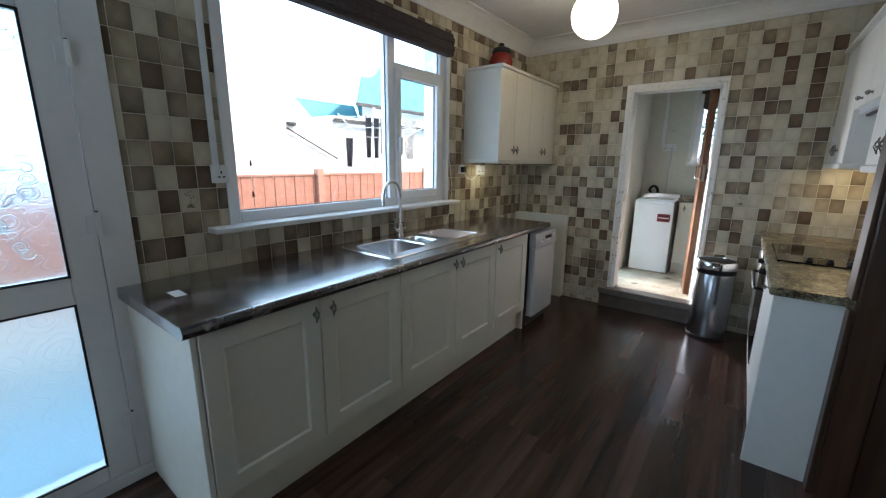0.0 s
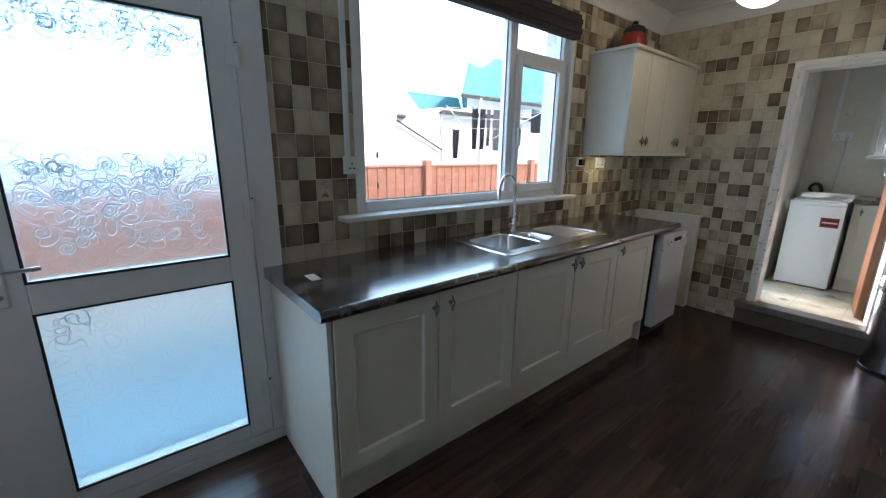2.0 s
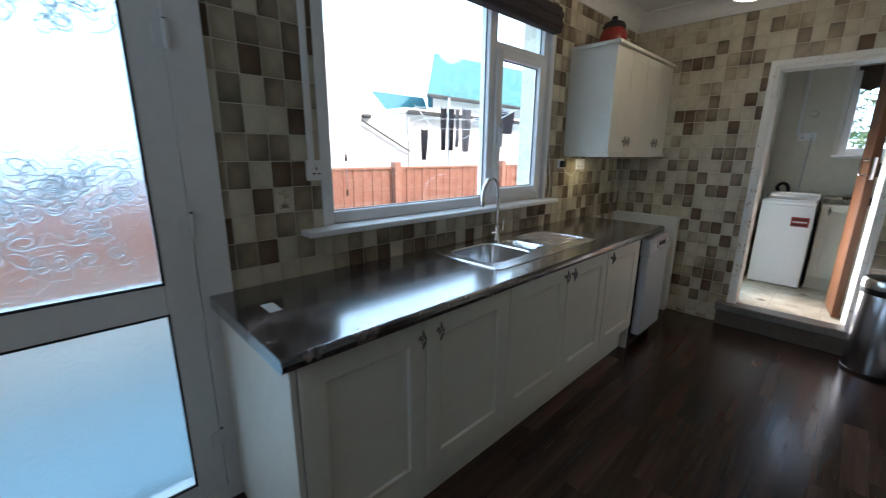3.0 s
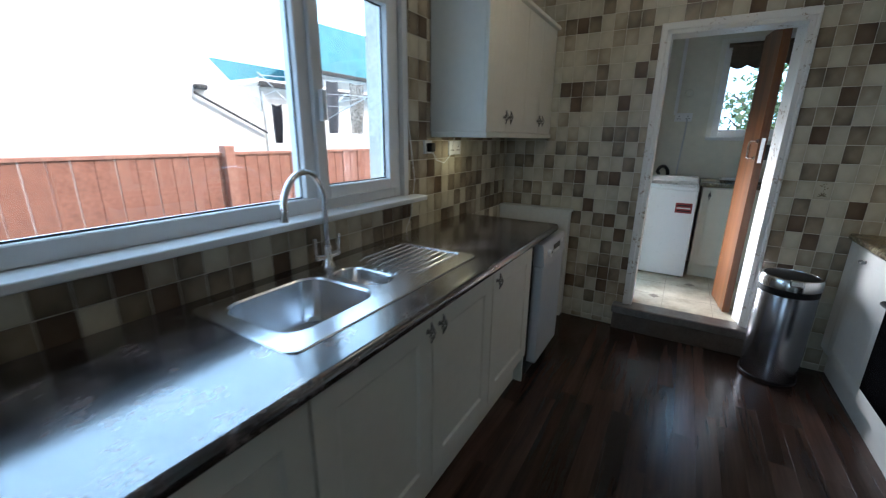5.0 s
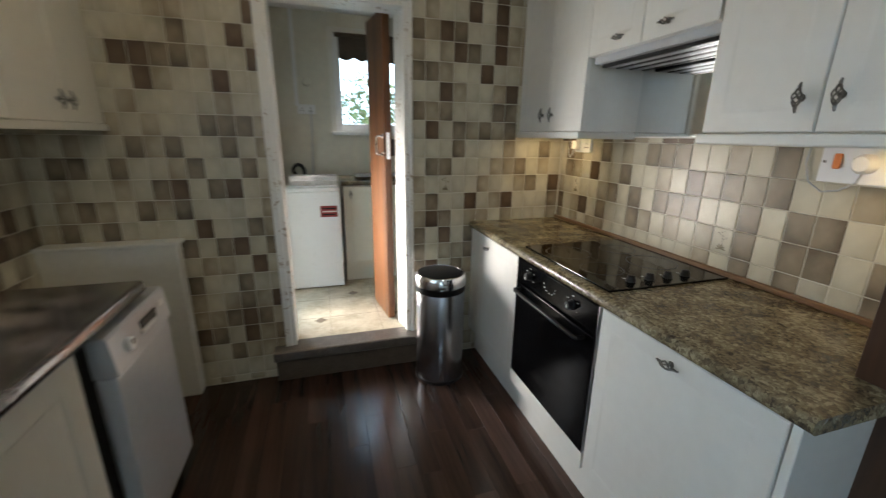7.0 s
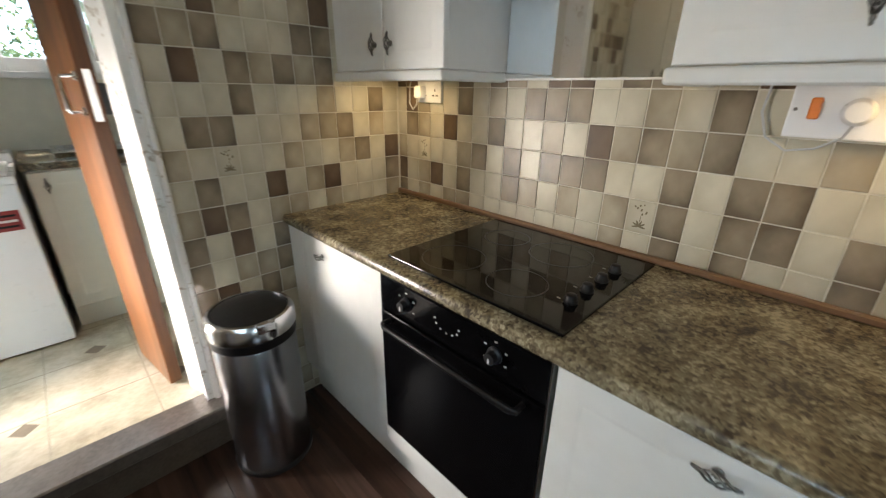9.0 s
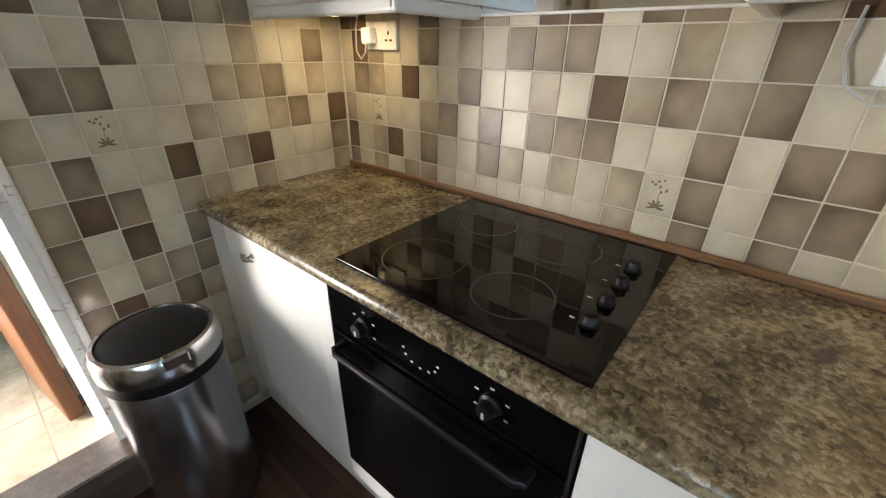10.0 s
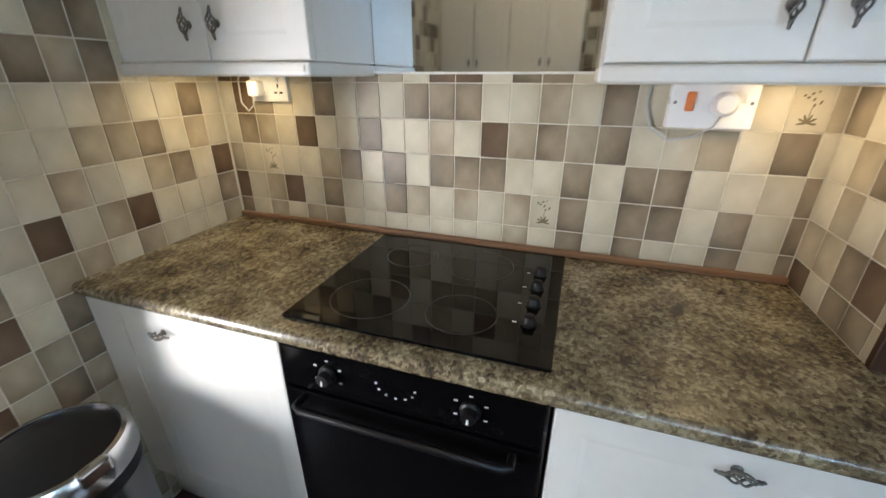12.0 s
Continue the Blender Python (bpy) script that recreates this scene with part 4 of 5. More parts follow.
worktop("worktop", XE - 0.001, 0.148, 2.235, YN - 0.001, 0.868, 0.905, None, M_WT_E, "brown granite-effect laminate worktop round the hob")
ws = thing("edge_strip", pose(0, 0, 0), "brown wooden sealing strip between worktop and tiles", "strip", kind="structure")
part("strip", box(XE - 0.02, YR, 0.9055, XE - 0.001, YN - 0.001, 0.926, 0.004), M_STRIP, ws)

hob = thing("hob", pose(0, 0, 0), "black ceramic glass hob with four rings and side knobs", "hob")
part("glass", box(0.200, 2.885, 0.9055, 0.745, 3.494, 0.9135, 0.003, 2), M_BGLASS, hob)
for cx, cy, r in ((0.335, 3.335, 0.10), (0.60, 3.33, 0.08), (0.335, 3.10, 0.085), (0.60, 3.12, 0.10)):
    part("ring", lathe([(r, 0), (r, 0.0006), (r - 0.003, 0.0006), (r - 0.003, 0)], 48, None, (cx, cy, 0.9134)), M_RING, hob)
for k in range(4):
    kn = part("knob", lathe([(0.018, 0), (0.018, 0.006), (0.015, 0.010), (0.013, 0.021), (0.010, 0.023), (0, 0.023)], 20, None, (0.34 + 0.085 * k, 2.945, 0.9134)), M_BLACK, hob, smooth=True)
    part("marker", box(0.338 + 0.085 * k, 2.972, 0.9134, 0.342 + 0.085 * k, 2.982, 0.9140), M_MARK, hob)

oven = thing("oven", pose(BX - 0.022, 3.488, 0, 0, 0, -90), "black built-in electric oven with glass door and two knobs", "oven")
part("body", box(0.002, 0.022, 0.245, 0.608, 0.55, 0.862), M_BLACK, oven)
cp = part("control_panel", box(0.004, -0.004, 0.745, 0.606, 0.022, 0.860, 0.003), M_OVEN, oven)
od = part("door", box(0.004, -0.006, 0.250, 0.606, 0.022, 0.738, 0.004, 2), M_OVEN, oven)
part("handle", tube([(0.05, -0.005, 0.715), (0.05, -0.036, 0.715), (0.065, -0.044, 0.715), (0.535, -0.044, 0.715), (0.55, -0.036, 0.715), (0.55, -0.005, 0.715)], 0.009, 10), M_BLACK, od, "black bar handle", smooth=True)
for kx in (0.13, 0.46):
    part("knob", lathe([(0.022, 0), (0.022, 0.006), (0.017, 0.01), (0.015, 0.026), (0, 0.027)], 20), M_BLACK, cp, smooth=True).matrix_basis = pose(kx, -0.004, 0.805, 90, 0, 0)
    part("pointer", box(kx - 0.003, -0.032, 0.793, kx + 0.003, -0.03, 0.807, 0.001), M_MARK, cp, "white pointer")
    for a in range(-120, 121, 60):
        px, pz = kx + 0.036 * math.sin(radians(a)), 0.805 + 0.036 * math.cos(radians(a))
        part("mark", box(px - 0.004, -0.0048, pz - 0.0015, px + 0.004, -0.0039, pz + 0.0015), M_MARK, cp)
for k in range(7):
    a = radians(180 + 30 * k)
    px, pz = 0.295 + 0.045 * math.cos(a), 0.815 + 0.03 * math.sin(a)
    part("mark", box(px - 0.003, -0.0048, pz - 0.002, px + 0.003, -0.0039, pz + 0.002), M_MARK, cp)
part("trim", box(0.0, -0.002, 0.245, 0.004, 0.022, 0.862), M_STEEL, oven)
part("trim", box(0.606, -0.002, 0.245, 0.610, 0.022, 0.862), M_STEEL, oven)
part("toe_strip", box(0.0, 0.0, 0.17, 0.61, 0.02, 0.243, 0.002), M_UNIT_E, oven, "white strip below the oven")

# ---- bin ----
bin_ob = thing("pedal_bin", pose(-0.105, 3.915, 0), "tall brushed steel cylinder bin with black lid", "bin")
part("base_ring", lathe([(0, 0), (0.146, 0), (0.148, 0.018), (0.143, 0.022)], 40), M_BLACK, bin_ob, smooth=True)
part("body", lathe([(0.143, 0.02), (0.143, 0.555), (0.140, 0.56)], 48), M_BIN, bin_ob, smooth=True)
part("collar", lathe([(0.138, 0.555), (0.146, 0.562), (0.146, 0.592), (0.140, 0.598)], 48), M_BLACK, bin_ob, "black plastic collar", smooth=True)
part("rim", lathe([(0.140, 0.595), (0.150, 0.600), (0.150, 0.645), (0.140, 0.662), (0.130, 0.664), (0.128, 0.655)], 48), M_RIM, bin_ob, "polished steel rim", smooth=True)
part("lid", lathe([(0.130, 0.652), (0.126, 0.660), (0.09, 0.668), (0, 0.672)], 48), M_BLACK, bin_ob, "black domed lid", smooth=True)
part("catch", box(-0.03, -0.152, 0.632, 0.03, -0.128, 0.668, 0.006, 2), M_CHROME, bin_ob)


# ---- electrical fittings ----
def socket(m, w, h, label, plugs=(), name="socket_outlet", switches=()):
    s = thing(name, m, label, "socket")
    part("plate", box(0, -0.012, 0, w, 0.004, h, 0.003, 2), M_APPL, s)
    n = 2 if w > 0.1 else 1
    for k in range(n):
        cx = w * (k + 0.5) / n
        for dx, dz, sw, sh in ((0, 0.012, 0.003, 0.006), (-0.011, -0.010, 0.006, 0.003), (0.011, -0.010, 0.006, 0.003)):
            part("slot", box(cx + dx - sw, -0.0128, h * 0.45 + dz - sh, cx + dx + sw, -0.0118, h * 0.45 + dz + sh), M_BLACK, s)
        part("switch", box(cx - 0.006, -0.016, h * 0.72, cx + 0.006, -0.011, h * 0.88, 0.002), M_APPL, s)
    return s


socket(pose(XW, 0.852, 1.32, 0, 0, 90), 0.086, 0.086, "white single socket on the tiles beside the window")
socket(pose(XW, 2.90, 1.33, 0, 0, 90), 0.075, 0.075, "white socket with a black plug below the wall cabinet")
sp = thing("plug", pose(XW + 0.012, 2.915, 1.34, 0, 0, 90), "black plug in the socket below the wall cabinet", "plug")
part("plug", box(0.0, -0.035, 0, 0.045, 0.0, 0.05, 0.008, 2), M_BLACK, sp)
socket(pose(XW, 3.18, 1.315, 0, 0, 90), 0.146, 0.086, "white double socket on the tiles below the wall cabinet")
conduit = thing("cable_conduit", pose(0, 0, 0), "pale plastic cable trunking up the tiles beside the window", "trunking")
part("trunking", box(XW - 0.002, 0.862, 1.40, XW + 0.012, 0.89, ZC - 0.13, 0.003), M_UPVC, conduit)
socket(pose(XE, 3.985, 1.34, 0, 0, -90), 0.146, 0.086, "white double socket below the wall cabinet in the corner")
pg = thing("plug", pose(XE - 0.012, 3.985, 1.345, 0, 0, -90), "white plug and flex in the corner socket", "plug")
part("plug", box(0.01, -0.035, 0.012, 0.055, 0.0, 0.062, 0.008, 2), M_APPL, pg)
part("flex", tube([(0.03, -0.03, 0.015), (0.03, -0.035, -0.015), (0.0, -0.03, -0.035), (-0.04, -0.015, -0.01), (-0.045, -0.008, 0.06), (-0.03, -0.006, 0.10)], 0.0027, 8), M_FLEX, pg, smooth=True)
cs = thing("cooker_switch", pose(XE, 2.69, 1.302, 0, 0, -90), "white cooker switch plate with orange rocker and plugged socket", "switch")
part("plate", box(0, -0.03, 0, 0.186, 0.004, 0.118, 0.004, 2), M_APPL, cs)
part("rocker", box(0.035, -0.037, 0.04, 0.055, -0.028, 0.085, 0.003), M_ORANGE, cs, "orange rocker switch")
part("switch", box(0.155, -0.034, 0.06, 0.166, -0.029, 0.08, 0.002), M_APPL, cs)
for sx in (0.012, 0.174):
    part("screw", lathe([(0, 0.002), (0.004, 0.002), (0.004, 0)], 10), M_PEWTER, cs).matrix_basis = pose(sx, -0.03, 0.06, 90, 0, 0)
p2 = thing("plug", pose(XE - 0.03, 2.605, 1.332, 0, 0, -90), "white round plug and looped flex in the cooker switch", "plug")
part("plug", lathe([(0.028, 0), (0.028, 0.02), (0.02, 0.032), (0, 0.034)], 20), M_APPL, p2, smooth=True).matrix_basis = pose(0.03, 0, 0.028, 90, 0, 0)
part("flex", tube([(0.03, -0.012, 0.005), (0.02, -0.008, -0.025), (-0.02, 0.0, -0.052), (-0.07, 0.012, -0.062), (-0.115, 0.02, -0.035), (-0.135, 0.022, 0.02), (-0.13, 0.022, 0.09)], 0.0027, 8), M_FLEX, p2, smooth=True)
for y, label in ((3.9, "far"), (2.42, "near")):
    ul = thing("under_cabinet_lamp", pose(0.6, y, 1.43), "small round lamp under the wall cabinet", "lamp")
    part("housing", lathe([(0.0, 0.02), (0.04, 0.02), (0.045, 0.002), (0.04, 0.0)], 20), M_APPL, ul)

cl = thing("pendant_lamp", pose(-0.97, 2.93, 0), "white opal glass globe ceiling lamp, lit", "lamp")
part("globe", ball((0, 0, 2.405), 0.148, 0.148, 0.148, None, 32, 20), M_GLOBE, cl, smooth=True)
part("fitting", lathe([(0.05, 2.55), (0.055, 2.58), (0.055, 2.66), (0.07, ZC)], 20), M_APPL, cl, smooth=True)

sc = thing("cable", pose(0, 0, 0), "thin pale cable hanging from the blind beside the window", "cable")
part("flex", tube([(XW + 0.015, 2.73, 2.2), (XW + 0.012, 2.74, 1.5), (XW + 0.03, 2.77, 1.2), (XW + 0.012, 2.76, 1.0), (XW + 0.02, 2.70, 0.93), (XW + 0.05, 2.66, 0.909)], 0.0022, 6), M_UPVC, sc)
sc2 = thing("cable", pose(0, 0, 0), "thin pale cable from the socket under the wall cabinet", "cable")
part("flex", tube([(XW + 0.03, 2.94, 1.35), (XW + 0.03, 3.0, 1.29), (XW + 0.02, 3.1, 1.27), (XW + 0.02, 3.2, 1.33), (XW + 0.02, 3.22, 1.42)], 0.003, 6), M_UPVC, sc2)

paper = thing("paper_slip", pose(0, 0, 0), "small white paper slip on the dark worktop", "paper")
part("slip", box(-1.80, 0.535, 0.9055, -1.71, 0.578, 0.9065), M_PAPER, paper)

# timber post and dark door at the dining end
tp = thing("door_3", pose(0, 0, 0), "dark stained timber door and frame beside the hob cabinets", "door", kind="structure")
part("door_post", box(0.42, 2.185, 0, 0.535, YR - 0.081, ZC - 0.01, 0.006), M_DARKWOOD, tp)
part("jamb", box(0.402, 2.186, 0, 0.4185, YR + 0.004, 0.866, 0.002), M_DARKWOOD, tp)
part("jamb", box(0.402, 2.2, 0.907, 0.4185, YR + 0.004, ZC - 0.14, 0.002), M_DARKWOOD, tp)
part("door_leaf", box(0.537, 2.20, 0.01, 1.25, YR - 0.085, 2.05, 0.004), M_DARKWOOD, tp)

# ---- utility room things ----
sd = thing("pine_door", pose(-0.347, 4.345, ZF + 0.008, 0, 0, 98), "narrow varnished pine folding door standing open in the doorway", "door")
part("door_leaf", box(0, -0.046, 0, 0.36, 0, 1.92, 0.003), M_PINE, sd)
part("lock_plate", box(-0.002, -0.034, 1.08, 0.001, -0.012, 1.24), M_CHROME, sd, "steel lock plate")
part("pull_handle", tube([(0.035, 0.0, 1.22), (0.035, 0.034, 1.22), (0.035, 0.040, 1.212), (0.035, 0.040, 1.118), (0.035, 0.034, 1.11), (0.035, 0.0, 1.11)], 0.008, 10), M_CHROME, sd, "chrome pull handle", smooth=True)
for z in (1.11, 1.22):
    part("rose", lathe([(0, 0.005), (0.014, 0.005), (0.016, 0)], 16), M_CHROME, sd).matrix_basis = pose(0.035, 0.0, z, -90, 0, 0)
part("lock_case", box(0.01, -0.068, 1.10, 0.07, -0.046, 1.20, 0.004, 2), M_GUTTER, sd, "dark rim lock case")

wm = thing("washing_machine", pose(-1.005, 5.06, ZF), "white top-loading washing machine with a red label", "washing machine")
part("body", box(0, 0, 0.012, 0.40, 0.60, 0.80, 0.008, 2), M_APPL, wm)
part("top", box(-0.002, -0.006, 0.80, 0.402, 0.602, 0.835, 0.010, 2), M_APPL, wm)
part("lid", box(0.02, 0.01, 0.835, 0.38, 0.40, 0.85, 0.006, 2), M_APPL, wm)
part("control_panel", box(0.0, 0.42, 0.835, 0.40, 0.60, 0.885, 0.012, 2), M_APPL, wm)
lb = part("label", box(0.245, -0.0015, 0.60, 0.375, 0.0, 0.69), M_LABEL, wm, "dark red energy label")
for k in range(3):
    part("print", box(0.258, -0.0025, 0.615 + 0.024 * k, 0.362, -0.0014, 0.625 + 0.024 * k), M_BLACK if k != 1 else M_MARK, lb)
for fx in (0.03, 0.37):
    part("foot", lathe([(0, 0), (0.018, 0), (0.018, 0.014), (0, 0.014)], 12, None, (fx, 0.04, 0)), M_BLACK, wm)
hose = thing("drain_hose", pose(0, 0, 0), "grey drain hose looped behind the washing machine", "hose")
part("hose", tube([(-0.96, 5.66, 0.6), (-0.96, 5.66, 1.08)] + [(-0.93 - 0.05 * math.cos(radians(a)), 5.66, 1.08 + 0.08 * math.sin(radians(a))) for a in range(20, 181, 20)] + [(-0.86, 5.67, 0.9)], 0.016, 10), M_RUBBER, hose, smooth=True)

uc = base_unit(pose(-0.575, 5.19, ZF), 0.50, ((0, 0.50, ((0.06, 0.76, False),)),), M_UNIT, "cream base cabinet in the utility room", 0.12, 0.83, 0.52, "utility cabinets", True)
uc2 = base_unit(pose(-0.073, 5.19, ZF), 0.60, ((0, 0.60, ((0.06, 0.76, False),)),), M_UNIT, "cream base cabinet in the utility room", 0.12, 0.83, 0.52, "utility cabinets", True)
up = thing("plinth", pose(0, 0, 0), "cream kickboard under the utility cabinets", "plinth")
part("board", box(-0.575, 5.21, ZF, 0.52, 5.225, ZF + 0.118), M_UNIT, up)
ut = thing("worktop", pose(0, 0, 0), "brown laminate worktop in the utility room", "worktop")
part("top", box(-0.59, 5.16, ZF + 0.832, 0.70, UY1 - 0.002, ZF + 0.868, 0.008, 2), M_WT_E, ut)
tray = thing("steel_tray", pose(0, 0, 0), "pale steel tray on the utility worktop", "tray")
part("tray", loft([[(x, y, 1.06) for x, y in rounded_rect(-0.45, 5.25, 0.1, 5.6, 0.03)], [(x, y, 1.085) for x, y in rounded_rect(-0.46, 5.24, 0.11, 5.61, 0.03)], [(x, y, 1.085) for x, y in rounded_rect(-0.44, 5.26, 0.09, 5.59, 0.03)], [(x, y, 1.065) for x, y in rounded_rect(-0.43, 5.27, 0.08, 5.58, 0.03)]], None, True, True), M_STEEL, tray)

window_2 = thing("window_2", pose(0, 0, 0), "white utility window looking onto a garden", "window", kind="structure")
bm = bmesh.new()
for b in ((VX0, VZ0, VX0 + 0.06, VZ1), (VX1 - 0.06, VZ0, VX1, VZ1), (VX0 + 0.06, VZ0, VX1 - 0.06, VZ0 + 0.07), (VX0 + 0.06, VZ1 - 0.06, VX1 - 0.06, VZ1), (-0.19, VZ0 + 0.07, -0.14, VZ1 - 0.06)):
    box(b[0], UY1 + 0.02, b[1], b[2], UY1 + 0.09, b[3], 0.004, 1, bm)
part("window_frame", bm, M_UPVC, window_2)
for a, b in ((VX0 + 0.05, -0.18), (-0.15, VX1 - 0.05)):
    o = part("pane", box(a, UY1 + 0.05, VZ0 + 0.06, b, UY1 + 0.06, VZ1 - 0.05), M_GLASS, window_2)
    o.visible_shadow = False
part("window_sill", box(VX0 - 0.04, UY1 - 0.05, VZ0 - 0.03, VX1 + 0.04, UY1 + 0.02, VZ0 + 0.002, 0.006, 2), M_UPVC, window_2)
part("casing", wall_boxes([(VX0 - 0.04, UY1 - 0.015, VZ0, VX0, UY1 + 0.02, VZ1 + 0.04), (VX1, UY1 - 0.015, VZ0, VX1 + 0.04, UY1 + 0.02, VZ1 + 0.04), (VX0, UY1 - 0.015, VZ1, VX1, UY1 + 0.02, VZ1 + 0.04)]), M_WHITE, window_2)
cb = thing("cafe_blind", pose(0, 0, 0), "dark brown blind with a scalloped hem over the utility window", "blind")
bm = bmesh.new()
prev = None
for k in range(61):
    x = VX0 + 0.05 + (VX1 - VX0 - 0.1) * k / 60
    zb = 2.075 - 0.028 * abs(math.sin(math.pi * k / 60 * 6))
    y = UY1 - 0.02 + 0.004 * math.sin(k * 0.9)
    cur = [bm.verts.new((x, y, 2.24)), bm.verts.new((x, y, zb)), bm.verts.new((x, y + 0.004, zb)), bm.verts.new((x, y + 0.004, 2.24))]
    if prev:
        for i in range(4):
            bm.faces.new((prev[i], cur[i], cur[(i + 1) % 4], prev[(i + 1) % 4]))
    prev = cur
part("fabric", bm, M_CLOTHB, cb)
part("roller", tube([(VX0 + 0.02, UY1 - 0.02, 2.25), (VX1 - 0.02, UY1 - 0.02, 2.25)], 0.018, 12), M_CLOTHB, cb)
pipe = thing("cable_conduit", pose(0, 0, 0), "white plastic conduit down the utility wall", "conduit")
part("trunking", box(-0.915, UY1 - 0.018, 1.66, -0.885, UY1 + 0.001, 2.42, 0.003), M_UPVC, pipe)
us = socket(pose(-0.90, UY1, 1.595), 0.15, 0.08, "white double switch socket on the utility wall")
uf = thing("cable", pose(0, 0, 0), "grey flex hanging below the utility socket", "cable")
part("flex", tube([(-0.79, UY1 - 0.02, 1.62), (-0.79, UY1 - 0.012, 1.5), (-0.81, UY1 - 0.012, 1.0)], 0.006, 8), M_GREY, uf)
tv = thing("wall_thermostat", pose(-0.81, UY1, 1.86, 90, 0, 0), "small round cream vent on the utility wall", "vent")
part("body", lathe([(0, 0.022), (0.028, 0.022), (0.036, 0.01), (0.036, 0)], 20), M_WALL, tv)

# ---- outside ----
ZG = -0.35
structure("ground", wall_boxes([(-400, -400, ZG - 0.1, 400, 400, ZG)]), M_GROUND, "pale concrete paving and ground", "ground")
FX = -4.55
FTOP = 1.27
fence = thing("garden_fence", pose(FX, 0, ZG), "orange stained close-board garden fence", "fence")
H = FTOP - ZG
board = mesh_of("board", box(-0.012, 0.0, 0, 0.006, 0.13, H - 0.04, 0.003), M_FENCE)
for k in range(84):
    o = new("board", board)
    o.parent = fence
    o.matrix_basis = pose(0.004 * (k % 2), -4.0 + 0.135 * k, 0)
for k in range(6):
    y = -3.41 + 2.2 * k
    part("post", box(-0.03, y, 0, 0.07, y + 0.1, H + 0.05, 0.006), M_FPOST, fence)
part("rail", box(-0.04, -4, H - 0.04, 0.02, 7.2, H - 0.01, 0.004), M_FPOST, fence)
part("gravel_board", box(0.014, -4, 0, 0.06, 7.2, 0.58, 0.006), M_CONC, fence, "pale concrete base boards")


# hazy white sky seen beyond the gardens
bm = bmesh.new()
prev = None
for k in range(33):
    a = radians(80 + 200 * k / 32)
    cur = [bm.verts.new((110 * math.cos(a) * math.cos(radians(e)), 110 * math.sin(a) * math.cos(radians(e)), 110 * math.sin(radians(e)) + ZG - 1)) for e in (0, 15, 30, 45, 60, 75, 89)]
    if prev:
        for i in range(6):
            bm.faces.new((prev[i], cur[i], cur[i + 1], prev[i + 1]))
    prev = cur
structure("backdrop", bm, M_HAZE, "bright white hazy sky", "sky")

nb = thing("neighbour_house", pose(0, 0, 0), "white rendered neighbouring bungalow with a slate blue roof", "house")
part("wall", loft([[(-9.55, 8.5, z), (-9.55, 16.5, z), (-11.8, 16.5, z), (-11.8, 10.7, z)] for z in (ZG, 3.2)], None, True, True), M_RENDER, nb)
part("side_wall", box(-13.0, 6.6, ZG, -11.4, 9.9, 2.4), M_RENDER, nb)
part("roof", loft([[(-9.3, 8.05, 3.05), (-9.3, 16.9, 3.05), (-12.0, 16.9, 3.05), (-12.0, 10.5, 3.05)], [(-10.2, 9.15, 4.45), (-10.2, 15.0, 4.6), (-11.4, 15.0, 4.6), (-11.4, 10.3, 4.45)]], None, True, True), M_TEAL, nb, "slate blue hipped roof")
part("low_roof", loft([[(-11.2, y, 2.1), (-11.9, y, 3.38), (-12.6, y, 3.38), (-13.2, y, 2.1)] for y in (7.0, 10.2)], None, True, True), M_TEAL, nb, "lower slate blue roof")
part("gutter", box(-9.35, 8.05, 2.97, -9.22, 16.9, 3.07, 0.02, 2), M_GUTTER, nb)
outb = thing("outbuilding", pose(0, 0, 0), "low white rendered outbuilding behind the fence", "house")
part("wall", box(-8.4, 5.42, ZG, -7.0, 10.0, 2.22), M_RENDER, outb)
part("roof", box(-8.6, 5.28, 2.22, -6.85, 10.2, 2.31, 0.02), M_RENDER, outb)
part("gutter", box(-6.90, 5.32, 2.19, -6.82, 10.2, 2.27, 0.015, 2), M_GUTTER, outb)
part("downpipe", tube([(-6.95, 5.45, 2.13), (-6.95, 5.47, ZG)], 0.03, 8), M_RENDER, outb)
lean = thing("lean_to", pose(0, 0, 0), "white gabled lean-to with a sloping verge beyond the fence", "shed")
bm = bmesh.new()
prof = ((1.2, ZG), (5.4, ZG), (5.4, 1.76), (4.63, 2.47), (3.6, 3.42), (1.2, 1.2))
loft([[(-8.0, y, z) for y, z in prof], [(-6.95, y, z) for y, z in prof]], bm, True, True)
part("wall", bm, M_RENDER, lean)
part("verge", tube([(-6.9, 4.3, 2.0), (-6.9, 5.42, 1.46)], 0.018, 8), M_GUTTER, lean)
part("lamp_box", box(-7.0, 4.32, 2.05, -6.87, 4.5, 2.12, 0.02), M_GUTTER, lean)

dryer = thing("rotary_clothes_line", pose(-5.75, 5.4, ZG), "grey rotary washing line with clothes pegged out", "clothes line")
part("pole", tube([(0, 0, 0), (0, 0, 2.75)], 0.022, 10), M_LINE, dryer)
for k in range(4):
    a = radians(20 + 90 * k)
    part("arm", tube([(0, 0, 1.9), (1.25 * math.cos(a), 1.25 * math.sin(a), 2.5)], 0.008, 8), M_LINE, dryer)
for r in (0.6, 0.9, 1.2):
    pts = [(r * math.cos(radians(20 + 90 * k)), r * math.sin(radians(20 + 90 * k)), 1.9 + 0.48 * r) for k in range(5)]
    part("line", tube(pts, 0.004, 6), M_LINE, dryer)


